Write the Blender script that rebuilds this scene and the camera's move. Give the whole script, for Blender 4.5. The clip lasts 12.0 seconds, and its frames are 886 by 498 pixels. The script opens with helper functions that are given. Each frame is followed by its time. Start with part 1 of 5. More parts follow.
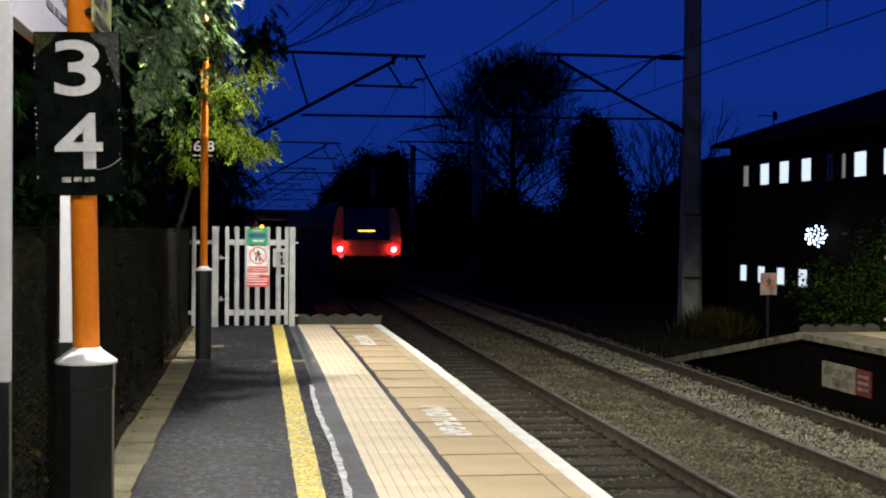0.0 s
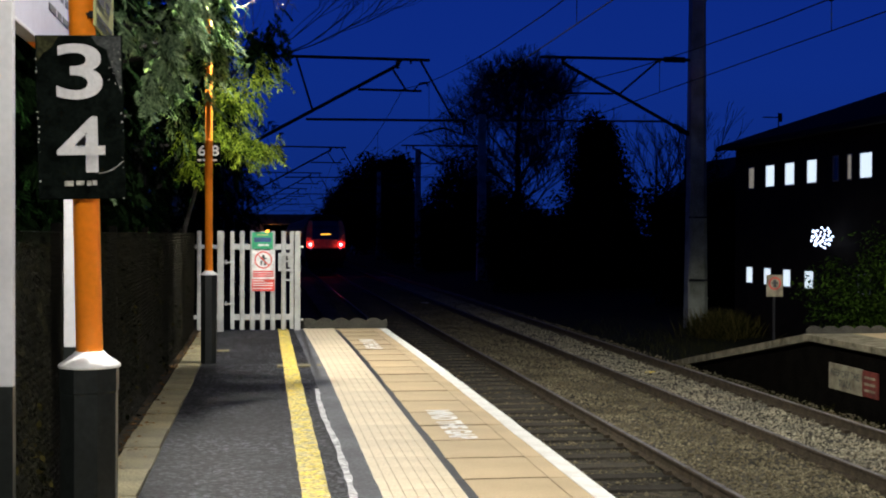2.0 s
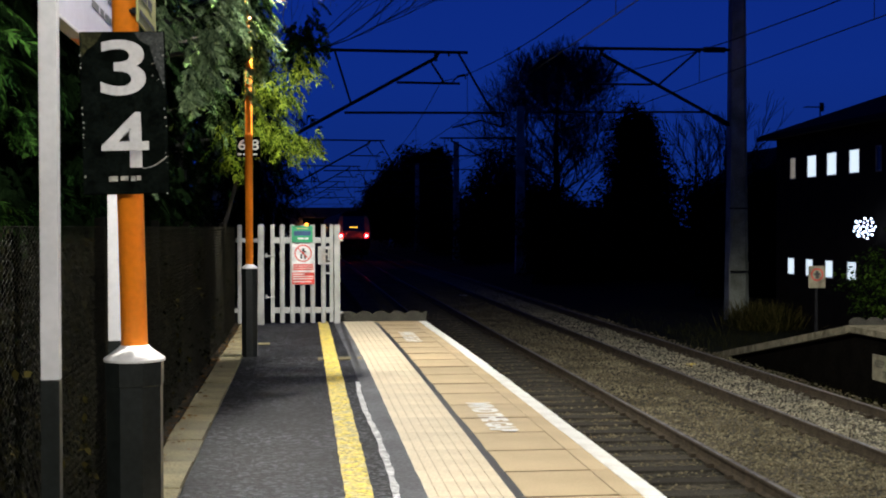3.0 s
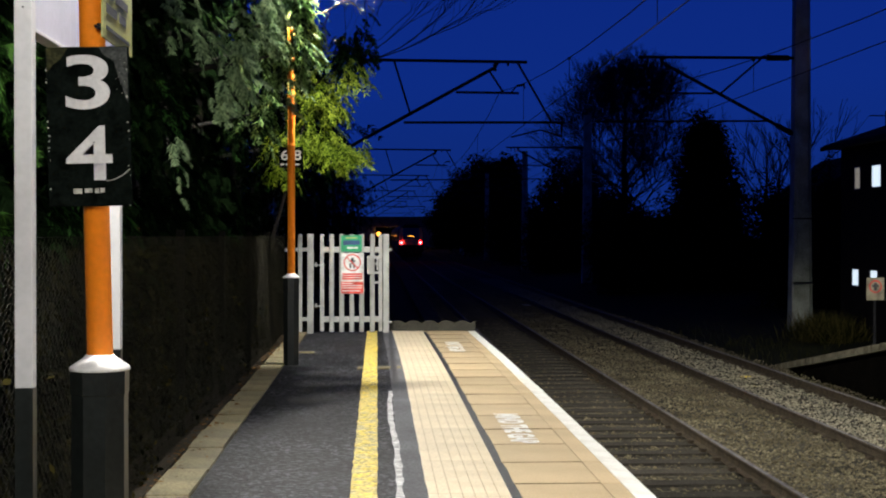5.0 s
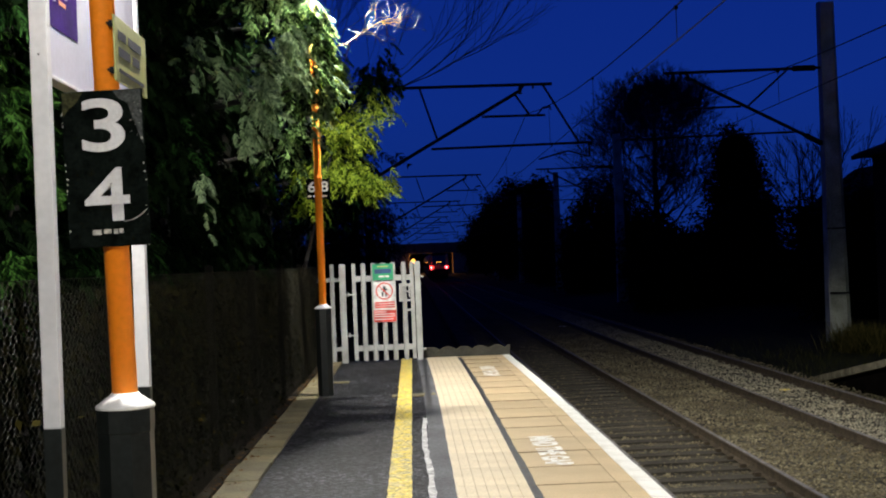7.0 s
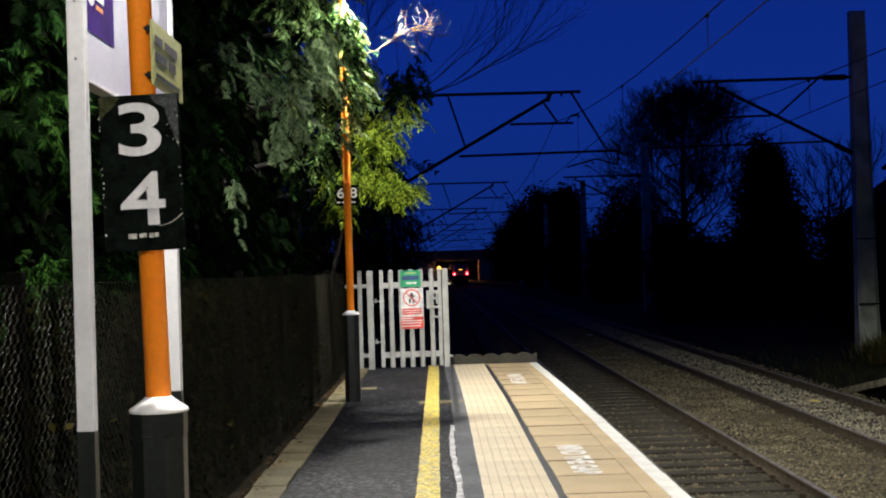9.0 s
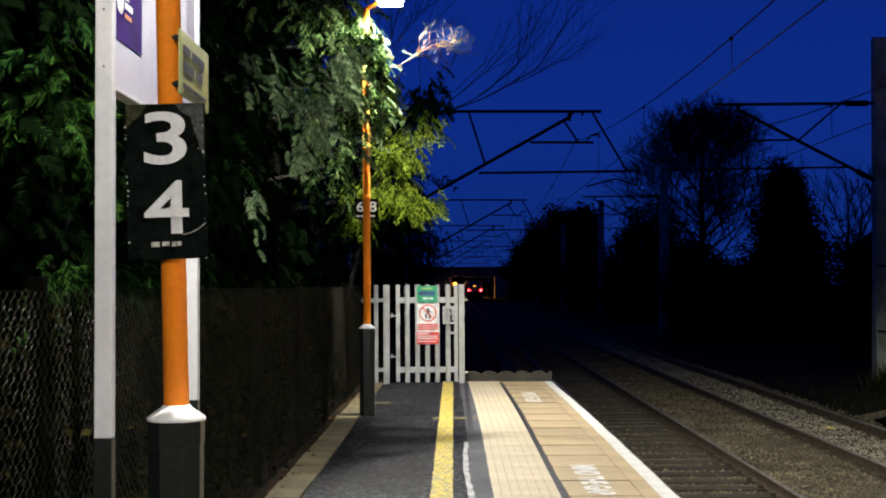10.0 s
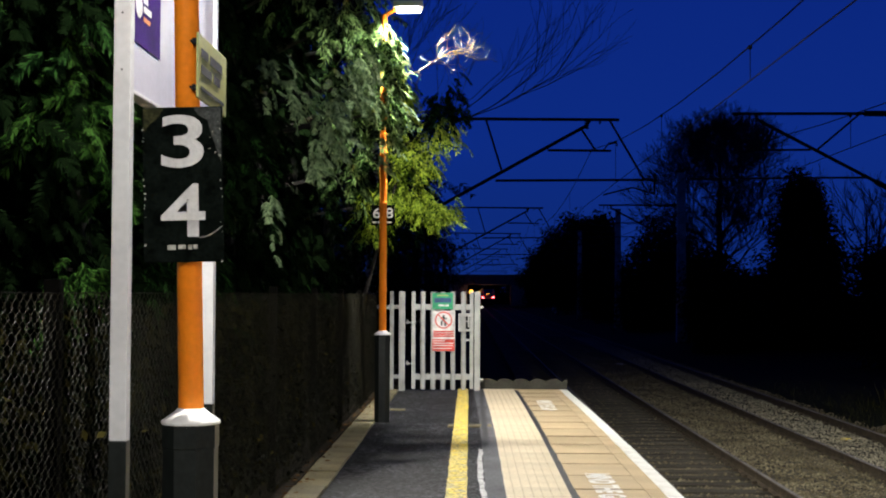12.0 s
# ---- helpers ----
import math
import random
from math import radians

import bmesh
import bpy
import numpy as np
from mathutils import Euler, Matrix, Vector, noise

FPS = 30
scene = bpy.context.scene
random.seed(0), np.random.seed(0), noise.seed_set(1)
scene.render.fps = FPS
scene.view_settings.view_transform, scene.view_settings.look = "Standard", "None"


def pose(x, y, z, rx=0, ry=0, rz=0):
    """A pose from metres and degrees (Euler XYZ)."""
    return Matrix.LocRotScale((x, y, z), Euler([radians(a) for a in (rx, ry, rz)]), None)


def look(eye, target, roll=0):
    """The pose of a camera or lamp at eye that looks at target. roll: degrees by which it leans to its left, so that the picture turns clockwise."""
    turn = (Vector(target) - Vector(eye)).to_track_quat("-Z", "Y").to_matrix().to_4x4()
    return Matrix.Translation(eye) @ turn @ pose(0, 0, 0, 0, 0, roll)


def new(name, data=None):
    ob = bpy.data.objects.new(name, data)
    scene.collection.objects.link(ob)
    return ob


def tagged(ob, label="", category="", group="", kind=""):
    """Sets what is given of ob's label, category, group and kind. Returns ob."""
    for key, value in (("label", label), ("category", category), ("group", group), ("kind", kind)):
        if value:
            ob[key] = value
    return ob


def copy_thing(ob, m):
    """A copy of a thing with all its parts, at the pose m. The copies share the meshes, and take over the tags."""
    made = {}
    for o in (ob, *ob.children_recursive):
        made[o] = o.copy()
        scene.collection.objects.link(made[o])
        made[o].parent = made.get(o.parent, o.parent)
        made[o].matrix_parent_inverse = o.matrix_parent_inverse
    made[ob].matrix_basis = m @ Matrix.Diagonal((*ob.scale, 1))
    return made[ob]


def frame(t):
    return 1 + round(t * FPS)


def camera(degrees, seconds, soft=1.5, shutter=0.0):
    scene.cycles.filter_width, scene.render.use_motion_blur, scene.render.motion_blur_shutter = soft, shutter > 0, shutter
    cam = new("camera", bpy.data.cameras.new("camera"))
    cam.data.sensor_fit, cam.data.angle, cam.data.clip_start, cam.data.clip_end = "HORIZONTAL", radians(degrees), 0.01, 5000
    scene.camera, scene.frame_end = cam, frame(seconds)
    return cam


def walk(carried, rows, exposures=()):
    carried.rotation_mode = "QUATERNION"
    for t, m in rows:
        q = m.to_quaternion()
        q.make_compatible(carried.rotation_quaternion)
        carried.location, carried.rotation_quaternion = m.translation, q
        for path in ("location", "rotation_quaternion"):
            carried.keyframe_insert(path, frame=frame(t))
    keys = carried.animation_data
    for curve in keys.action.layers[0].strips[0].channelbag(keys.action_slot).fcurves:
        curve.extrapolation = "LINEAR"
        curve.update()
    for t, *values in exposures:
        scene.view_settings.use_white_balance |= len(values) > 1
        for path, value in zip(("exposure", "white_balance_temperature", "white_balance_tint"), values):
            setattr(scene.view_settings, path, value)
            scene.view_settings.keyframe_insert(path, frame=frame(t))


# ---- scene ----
# camera and its walk
cam = camera(39.0, 12.0, soft=2.0)
PATH = [
    (0, (-2.235, 0.258, 1.688), (-1.943, 2.237, 1.658), 0.5),
    (0.5, (-2.227, 0.249, 1.688), (-1.938, 2.228, 1.655), 0.4),
    (1, (-2.223, 0.265, 1.688), (-1.933, 2.244, 1.666), 0.2),
    (1.5, (-2.221, 0.251, 1.687), (-1.94, 2.231, 1.662), 0.2),
    (2, (-2.225, 0.272, 1.681), (-1.942, 2.252, 1.657), 0.2),
    (2.5, (-2.231, 0.277, 1.68), (-1.954, 2.257, 1.652), 0.2),
    (3, (-2.237, 0.273, 1.683), (-2.015, 2.261, 1.647), -0.1),
    (3.5, (-2.226, 0.28, 1.679), (-2.033, 2.271, 1.64), -0.6),
    (3.7, (-2.218, 0.272, 1.679), (-2.029, 2.262, 1.637), -0.8),
    (5.3, (-1.75, 0.221, 1.697), (-1.666, 2.219, 1.692), -0.2),
    (5.5, (-1.74, 0.214, 1.696), (-1.666, 2.212, 1.71), -0.7),
    (6, (-1.715, 0.181, 1.69), (-1.652, 2.18, 1.706), -1.8),
    (6.5, (-1.728, 0.206, 1.695), (-1.663, 2.204, 1.732), -1.7),
    (7, (-1.735, 0.192, 1.697), (-1.685, 2.191, 1.717), -2.3),
    (9, (-1.767, 0.203, 1.696), (-1.758, 2.203, 1.729), -1.8),
    (9.5, (-1.775, 0.194, 1.695), (-1.794, 2.194, 1.743), -1.1),
    (10, (-1.787, 0.207, 1.696), (-1.804, 2.206, 1.755), -0.3),
    (10.5, (-1.793, 0.211, 1.698), (-1.813, 2.21, 1.762), -0.0),
    (11, (-1.788, 0.201, 1.695), (-1.812, 2.199, 1.768), 0.1),
    (11.5, (-1.789, 0.216, 1.691), (-1.824, 2.214, 1.771), 0.4),
    (12, (-1.786, 0.218, 1.688), (-1.829, 2.216, 1.759), 0.2),
]
walk(cam, [(t, look(eye, target, roll)) for t, eye, target, roll in PATH])

# world: a deep blue dusk sky, a little paler towards the horizon
world = bpy.data.worlds.new("dusk")
scene.world = world
world.use_nodes = True
wn, wl = world.node_tree.nodes, world.node_tree.links
wn.clear()
w_out = wn.new("ShaderNodeOutputWorld")
w_bg = wn.new("ShaderNodeBackground")
w_co = wn.new("ShaderNodeTexCoord")
w_sep = wn.new("ShaderNodeSeparateXYZ")
w_ramp = wn.new("ShaderNodeValToRGB")
wl.new(w_co.outputs["Generated"], w_sep.inputs[0])
wl.new(w_sep.outputs["Z"], w_ramp.inputs[0])
wl.new(w_ramp.outputs[0], w_bg.inputs[0])
wl.new(w_bg.outputs[0], w_out.inputs[0])
for k, (at, colour) in enumerate(((0.0, (0.0044, 0.0225, 0.165)), (0.12, (0.0038, 0.0238, 0.220)), (0.26, (0.0030, 0.0190, 0.205)), (0.50, (0.0003, 0.0012, 0.020)))):
    stop = w_ramp.color_ramp.elements[k] if k < 2 else w_ramp.color_ramp.elements.new(at)
    stop.position, stop.color = at, (*colour, 1)
w_bg.inputs[1].default_value = 1.0


def lamp_light(name, place, watts, colour, radius, spot=None, blend=0.1):
    """A lamp of the place: a point, or a spot of that many degrees that shines down."""
    data = bpy.data.lights.new(name, "SPOT" if spot else "POINT")
    data.energy, data.color, data.shadow_soft_size = watts, colour, radius
    if spot:
        data.spot_size, data.spot_blend = radians(spot), blend
    ob = new(name, data)
    ob.location = place
    return ob


# the white platform lamps stand every 11.6 m along the fence; one bridge lamp far down the line
LAMPS_Y = (-6.5, 5.1, 16.74)
LAMP_X, LAMP_Z = -2.60, 5.52
for ly in LAMPS_Y:
    lamp_light("platform_lamp_light", (LAMP_X, ly, LAMP_Z - 0.19), 3700 if ly < 0 else 1850 if ly < 10 else 2150, (0.97, 0.96, 0.90), 0.05, 172, 0.1 if ly < 0 else 0.45)
FAR_LAMPS_Y = (-8.0, 3.6, 15.2)
for ly in FAR_LAMPS_Y:
    lamp_light("far_platform_lamp_light", (10.25, ly, 5.4), 1850, (0.98, 0.95, 0.86), 0.10, 158)
lamp_light("bridge_lamp_light", (-1.0, 293.0, 2.6), 2200, (1.0, 0.42, 0.06), 0.15)


# ---- materials
def mat(name, colour, rough=0.8, metal=0.0, var=0.25, scale=6.0, fine=60.0, bump=0.15, second=None, mix=0.5, dist=0.01, spec=0.5, random_amount=0.0, emit=None, emit_strength=0.0):
    """A surface: base colour with coarse stains and fine grain, and a fine relief, at real-world size."""
    m = bpy.data.materials.new(name)
    m.use_nodes = True
    n, l = m.node_tree.nodes, m.node_tree.links
    b = n["Principled BSDF"]
    b.inputs["Roughness"].default_value, b.inputs["Metallic"].default_value = rough, metal
    b.inputs["Specular IOR Level"].default_value = spec
    co = n.new("ShaderNodeTexCoord")
    big, small = n.new("ShaderNodeTexNoise"), n.new("ShaderNodeTexNoise")
    big.inputs["Scale"].default_value, small.inputs["Scale"].default_value = scale, fine
    big.inputs["Detail"].default_value, small.inputs["Detail"].default_value = 5, 3
    l.new(co.outputs["Object"], big.inputs["Vector"])
    l.new(co.outputs["Object"], small.inputs["Vector"])
    ramp = n.new("ShaderNodeValToRGB")
    c2 = second or tuple(c * 0.55 for c in colour)
    ramp.color_ramp.elements[0].color, ramp.color_ramp.elements[1].color = (*c2, 1), (*colour, 1)
    ramp.color_ramp.elements[0].position, ramp.color_ramp.elements[1].position = mix - 0.2, mix + 0.15
    l.new(big.outputs["Fac"], ramp.inputs[0])
    hsv = n.new("ShaderNodeHueSaturation")
    val = n.new("ShaderNodeMapRange")
    val.inputs["From Min"].default_value, val.inputs["From Max"].default_value = 0.32, 0.68
    val.inputs["To Min"].default_value, val.inputs["To Max"].default_value = 1 - var, 1 + var
    l.new(small.outputs["Fac"], val.inputs["Value"])
    if random_amount:
        info, add = n.new("ShaderNodeObjectInfo"), n.new("ShaderNodeMapRange")
        add.inputs["To Min"].default_value, add.inputs["To Max"].default_value = 1 - random_amount, 1 + random_amount
        mul = n.new("ShaderNodeMath")
        mul.operation = "MULTIPLY"
        l.new(info.outputs["Random"], add.inputs["Value"])
        l.new(add.outputs[0], mul.inputs[0])
        l.new(val.outputs[0], mul.inputs[1])
        l.new(mul.outputs[0], hsv.inputs["Value"])
    else:
        l.new(val.outputs[0], hsv.inputs["Value"])
    l.new(ramp.outputs[0], hsv.inputs["Color"])
    l.new(hsv.outputs[0], b.inputs["Base Color"])
    if bump:
        bp = n.new("ShaderNodeBump")
        bp.inputs["Strength"].default_value, bp.inputs["Distance"].default_value = bump, dist
        l.new(small.outputs["Fac"], bp.inputs["Height"])
        l.new(bp.outputs[0], b.inputs["Normal"])
    if emit:
        b.inputs["Emission Color"].default_value = (*emit, 1)
        b.inputs["Emission Strength"].default_value = emit_strength
    return m


def leaf_mat(name, dark, light, gloss=0.45, spread=0.9, low=0.0):
    """Leaves: each island of its own green, slightly translucent."""
    m = bpy.data.materials.new(name)
    m.use_nodes = True
    n, l = m.node_tree.nodes, m.node_tree.links
    b = n["Principled BSDF"]
    b.inputs["Roughness"].default_value = gloss
    b.inputs["Specular IOR Level"].default_value = 0.0
    geo, ramp = n.new("ShaderNodeNewGeometry"), n.new("ShaderNodeValToRGB")
    ramp.color_ramp.elements[0].color, ramp.color_ramp.elements[1].color = (*dark, 1), (*light, 1)
    ramp.color_ramp.elements[0].position, ramp.color_ramp.elements[1].position = low, spread
    l.new(geo.outputs["Random Per Island"], ramp.inputs[0])
    l.new(ramp.outputs[0], b.inputs["Base Color"])
    tr, mx = n.new("ShaderNodeBsdfTranslucent"), n.new("ShaderNodeMixShader")
    l.new(ramp.outputs[0], tr.inputs["Color"])
    mx.inputs[0].default_value = 0.42
    l.new(b.outputs[0], mx.inputs[1])
    l.new(tr.outputs[0], mx.inputs[2])
    l.new(mx.outputs[0], n["Material Output"].inputs["Surface"])
    return m


M = {}


def asphalt_mat():
    """Worn asphalt: pale stone chips in dark binder, with broad worn and oily patches."""
    m = bpy.data.materials.new("asphalt")
    m.use_nodes = True
    n, l = m.node_tree.nodes, m.node_tree.links
    b = n["Principled BSDF"]
    co = n.new("ShaderNodeTexCoord")
    chips, patch, grain = n.new("ShaderNodeTexVoronoi"), n.new("ShaderNodeTexNoise"), n.new("ShaderNodeTexNoise")
    chips.inputs["Scale"].default_value = 30
    patch.inputs["Scale"].default_value, patch.inputs["Detail"].default_value = 1.1, 6
    grain.inputs["Scale"].default_value, grain.inputs["Detail"].default_value = 26, 5
    for t in (chips, patch, grain):
        l.new(co.outputs["Object"], t.inputs["Vector"])
    tone = n.new("ShaderNodeSeparateColor")
    l.new(chips.outputs["Color"], tone.inputs[0])
    chip = n.new("ShaderNodeValToRGB")
    stops = chip.color_ramp.elements
    stops[0].position, stops[0].color = 0.40, (0.0035, 0.0035, 0.004, 1)
    stops[1].position, stops[1].color = 0.97, (0.076, 0.077, 0.085, 1)
    l.new(tone.outputs[0], chip.inputs[0])
    worn, coarse, both = n.new("ShaderNodeMapRange"), n.new("ShaderNodeMapRange"), n.new("ShaderNodeMath")
    worn.inputs["From Min"].default_value, worn.inputs["From Max"].default_value = 0.36, 0.64
    worn.inputs["To Min"].default_value, worn.inputs["To Max"].default_value = 0.45, 1.25
    coarse.inputs["From Min"].default_value, coarse.inputs["From Max"].default_value = 0.35, 0.65
    coarse.inputs["To Min"].default_value, coarse.inputs["To Max"].default_value = 0.2, 1.75
    both.operation = "MULTIPLY"
    l.new(patch.outputs["Fac"], worn.inputs["Value"])
    l.new(grain.outputs["Fac"], coarse.inputs["Value"])
    l.new(worn.outputs[0], both.inputs[0])
    l.new(coarse.outputs[0], both.inputs[1])
    hsv = n.new("ShaderNodeHueSaturation")
    l.new(chip.outputs[0], hsv.inputs["Color"])
    l.new(both.outputs[0], hsv.inputs["Value"])
    l.new(hsv.outputs[0], b.inputs["Base Color"])
    b.inputs["Roughness"].default_value, b.inputs["Specular IOR Level"].default_value = 0.6, 0.08
    bump = n.new("ShaderNodeBump")
    bump.inputs["Strength"].default_value, bump.inputs["Distance"].default_value = 0.8, 0.012
    l.new(grain.outputs["Fac"], bump.inputs["Height"])
    l.new(bump.outputs[0], b.inputs["Normal"])
    return m


M["asphalt"] = asphalt_mat()
M["cement"] = mat("cement_fillet", (0.115, 0.115, 0.125), 0.85, scale=1.5, fine=40, var=0.3)
M["slab"] = mat("buff_slab", (0.55, 0.42, 0.245), 0.75, scale=1.6, fine=70, var=0.10, second=(0.45, 0.34, 0.195), random_amount=0.07, bump=0.1)
M["tactile"] = mat("pale_tactile", (0.69, 0.585, 0.415), 0.7, scale=2.2, fine=60, var=0.12, second=(0.60, 0.495, 0.335), random_amount=0.07)
M["groove"] = mat("tactile_groove", (0.52, 0.42, 0.28), 0.9, scale=3, fine=60, second=(0.40, 0.31, 0.19))
M["joint"] = mat("dark_joint", (0.035, 0.033, 0.03), 0.9, scale=4, fine=50)
M["mortar"] = mat("brown_mortar", (0.26, 0.19, 0.10), 0.9, scale=5, fine=50, second=(0.07, 0.05, 0.028))
M["bitumen"] = mat("bitumen_strip", (0.035, 0.034, 0.034), 0.6, scale=3, fine=50, var=0.4)
M["white_paint"] = mat("white_road_paint", (0.86, 0.84, 0.79), 0.6, scale=5, fine=80, second=(0.62, 0.58, 0.50), var=0.12, mix=0.38)
# second tone: wear, and the paint's pale sheen put into the colour
M["yellow_paint"] = mat("worn_sheen_yellow_paint", (0.66, 0.49, 0.045), 0.7, scale=9, fine=34, second=(0.44, 0.38, 0.20), var=0.6, mix=0.47)
M["worn_white"] = mat("worn_white_paint", (0.58, 0.57, 0.57), 0.7, scale=9, fine=40, second=(0.22, 0.21, 0.21), var=0.4, mix=0.47)
M["kerb"] = mat("concrete_kerb", (0.205, 0.175, 0.092), 0.85, scale=3, fine=50, second=(0.105, 0.086, 0.045), var=0.4, random_amount=0.2)
M["brick"] = mat("dark_brickwork", (0.034, 0.028, 0.022), 0.9, scale=4, fine=40, var=0.3)
M["concrete"] = mat("weathered_concrete", (0.27, 0.24, 0.165), 0.85, scale=5, fine=40, second=(0.085, 0.075, 0.045), var=0.3, spec=0.2)
M["soil"] = mat("leaf_litter_soil", (0.026, 0.020, 0.012), 0.95, scale=2, fine=25, var=0.5, bump=0.6, dist=0.04, spec=0.12)
M["ground"] = mat("rough_grass_ground", (0.015, 0.017, 0.006), 0.95, scale=0.6, fine=12, var=0.5, bump=0.6, dist=0.05, spec=0.12)
M["bed"] = mat("ballast_bed", (0.105, 0.092, 0.064), 0.92, scale=0.9, fine=14, var=0.6, bump=1.0, dist=0.05, second=(0.03, 0.027, 0.02), spec=0.12)
M["stone"] = mat("ballast_stone", (0.205, 0.176, 0.110), 0.9, scale=1.2, fine=22, var=0.6, second=(0.095, 0.080, 0.048), spec=0.12)
M["pale_stone"] = mat("pale_ballast_stone", (0.33, 0.30, 0.21), 0.9, scale=1.2, fine=22, var=0.55, second=(0.19, 0.175, 0.135), spec=0.12)
M["sleeper"] = mat("concrete_sleeper", (0.074, 0.066, 0.052), 0.88, scale=3, fine=40, var=0.3, random_amount=0.2, spec=0.12)
M["rail"] = mat("rusty_rail", (0.090, 0.070, 0.048), 0.8, 0.0, scale=6, fine=60, var=0.3, spec=0.12)


def rail_head_mat():
    """Polished steel dulled by a film of rust: a weak, even gloss over a dark brown."""
    m = mat("polished_rail_head", (0.21, 0.195, 0.185), 0.8, scale=5, fine=80, var=0.12, bump=0.0, spec=0.0)
    n, l = m.node_tree.nodes, m.node_tree.links
    gloss, both = n.new("ShaderNodeBsdfGlossy"), n.new("ShaderNodeAddShader")
    gloss.inputs["Color"].default_value, gloss.inputs["Roughness"].default_value = (0.11, 0.105, 0.10, 1), 0.12
    l.new(n["Principled BSDF"].outputs[0], both.inputs[0])
    l.new(gloss.outputs[0], both.inputs[1])
    l.new(both.outputs[0], n["Material Output"].inputs["Surface"])
    return m


M["rail_head"] = rail_head_mat()
M["orange"] = mat("orange_gloss_paint", (0.93, 0.265, 0.012), 0.55, spec=0.3, scale=4, fine=40, var=0.06, second=(0.90, 0.235, 0.012), bump=0.03)
M["black_paint"] = mat("black_gloss_paint", (0.010, 0.012, 0.011), 0.32, scale=5, fine=40, var=0.3, bump=0.04, spec=0.22)
M["collar"] = mat("white_collar_paint", (0.66, 0.64, 0.63), 0.5, scale=6, fine=50, second=(0.6, 0.57, 0.55), var=0.08, mix=0.4)
M["white_post"] = mat("white_enamel", (0.47, 0.46, 0.465), 0.5, scale=2.5, fine=30, second=(0.38, 0.37, 0.375), var=0.05, bump=0.03)
M["board_face"] = mat("pale_lilac_board", (0.40, 0.39, 0.46), 0.5, scale=2.5, fine=30, second=(0.35, 0.34, 0.41), var=0.04, bump=0.02)
M["scuff"] = mat("scuffed_grey_enamel", (0.05, 0.055, 0.05), 0.6, scale=26, fine=90, second=(0.008, 0.009, 0.008), var=0.5, mix=0.52, spec=0.2)
M["moss_stain"] = mat("greenish_rust_stain", (0.045, 0.045, 0.018), 0.8, scale=22, fine=90, second=(0.012, 0.013, 0.007), var=0.4, spec=0.1)
M["sign_black"] = mat("chipped_black_enamel", (0.0065, 0.009, 0.0075), 0.5, scale=14, fine=70, second=(0.0022, 0.003, 0.0025), var=0.4, bump=0.0, spec=0.0)
M["digit"] = mat("reflective_white_vinyl", (0.64, 0.62, 0.61), 0.55, scale=9, fine=60, second=(0.50, 0.48, 0.47), var=0.06)
M["chip"] = mat("pale_chipped_edge", (0.55, 0.53, 0.46), 0.8, scale=20, fine=80, var=0.3)
M["purple"] = mat("purple_panel", (0.036, 0.008, 0.135), 0.6, scale=4, fine=40, var=0.1, spec=0.02)
M["orange_print"] = mat("orange_print", (0.75, 0.22, 0.04), 0.5, var=0.1)
M["sign_yellow"] = mat("faded_yellow_sign", (0.42, 0.42, 0.13), 0.5, scale=5, fine=50, var=0.12, second=(0.34, 0.35, 0.12))
M["print"] = mat("dark_print", (0.05, 0.05, 0.05), 0.6, var=0.1)
M["galv"] = mat("galvanised_steel", (0.42, 0.42, 0.40), 0.5, 0.35, scale=5, fine=60, second=(0.30, 0.30, 0.28), var=0.12)
M["sign_white"] = mat("white_sign_face", (0.80, 0.79, 0.77), 0.5, scale=8, fine=50, var=0.05)
M["sign_red"] = mat("red_print", (0.72, 0.07, 0.05), 0.5, var=0.08)
M["sign_green"] = mat("green_sign_face", (0.02, 0.38, 0.16), 0.45, var=0.08)
M["sign_blue"] = mat("blue_print", (0.02, 0.07, 0.18), 0.5, var=0.1)
M["sign_cream"] = mat("weathered_cream_board", (0.36, 0.33, 0.22), 0.7, scale=6, fine=50, second=(0.16, 0.13, 0.085), var=0.15)
M["faded_red"] = mat("faded_red_board", (0.20, 0.035, 0.022), 0.7, scale=6, fine=50, second=(0.10, 0.02, 0.014), var=0.15)
M["wire"] = mat("dull_fence_wire", (0.014, 0.013, 0.0075), 0.4, 0.0, scale=1.5, fine=30, second=(0.0025, 0.0022, 0.0012), spec=0.16, var=0.6)
# near-black: the shade on fence posts and line wire is put into the colour
M["tar_black"] = mat("shade_black_post", (0.004, 0.0038, 0.003), 0.95, spec=0.03, var=0.3)
M["steel_dark"] = mat("dark_steel", (0.018, 0.018, 0.020), 0.8, 0.0, spec=0.1, scale=3, fine=40)
M["mast"] = mat("galvanised_mast", (0.40, 0.42, 0.36), 0.7, 0.1, scale=1.6, fine=30, second=(0.18, 0.20, 0.15), var=0.25, spec=0.2)
M["insulator"] = mat("brown_insulator", (0.06, 0.03, 0.02), 0.3, var=0.2)
M["bark"] = mat("bark", (0.014, 0.011, 0.008), 0.9, scale=6, fine=40, var=0.4, bump=0.6, dist=0.02)
M["twig"] = mat("pale_twig_bark", (0.14, 0.11, 0.06), 0.8, var=0.3)
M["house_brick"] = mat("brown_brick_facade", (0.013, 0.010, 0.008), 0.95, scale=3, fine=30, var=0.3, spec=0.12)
M["roof"] = mat("dark_roof_tiles", (0.025, 0.021, 0.020), 0.85, scale=3, fine=30, var=0.3, spec=0.12)
M["frame"] = mat("window_frame_paint", (0.30, 0.30, 0.30), 0.5)
M["lit_pane"] = mat("lit_window", (0.7, 0.7, 0.7), 0.4, emit=(0.74, 0.88, 1.0), emit_strength=1.05)
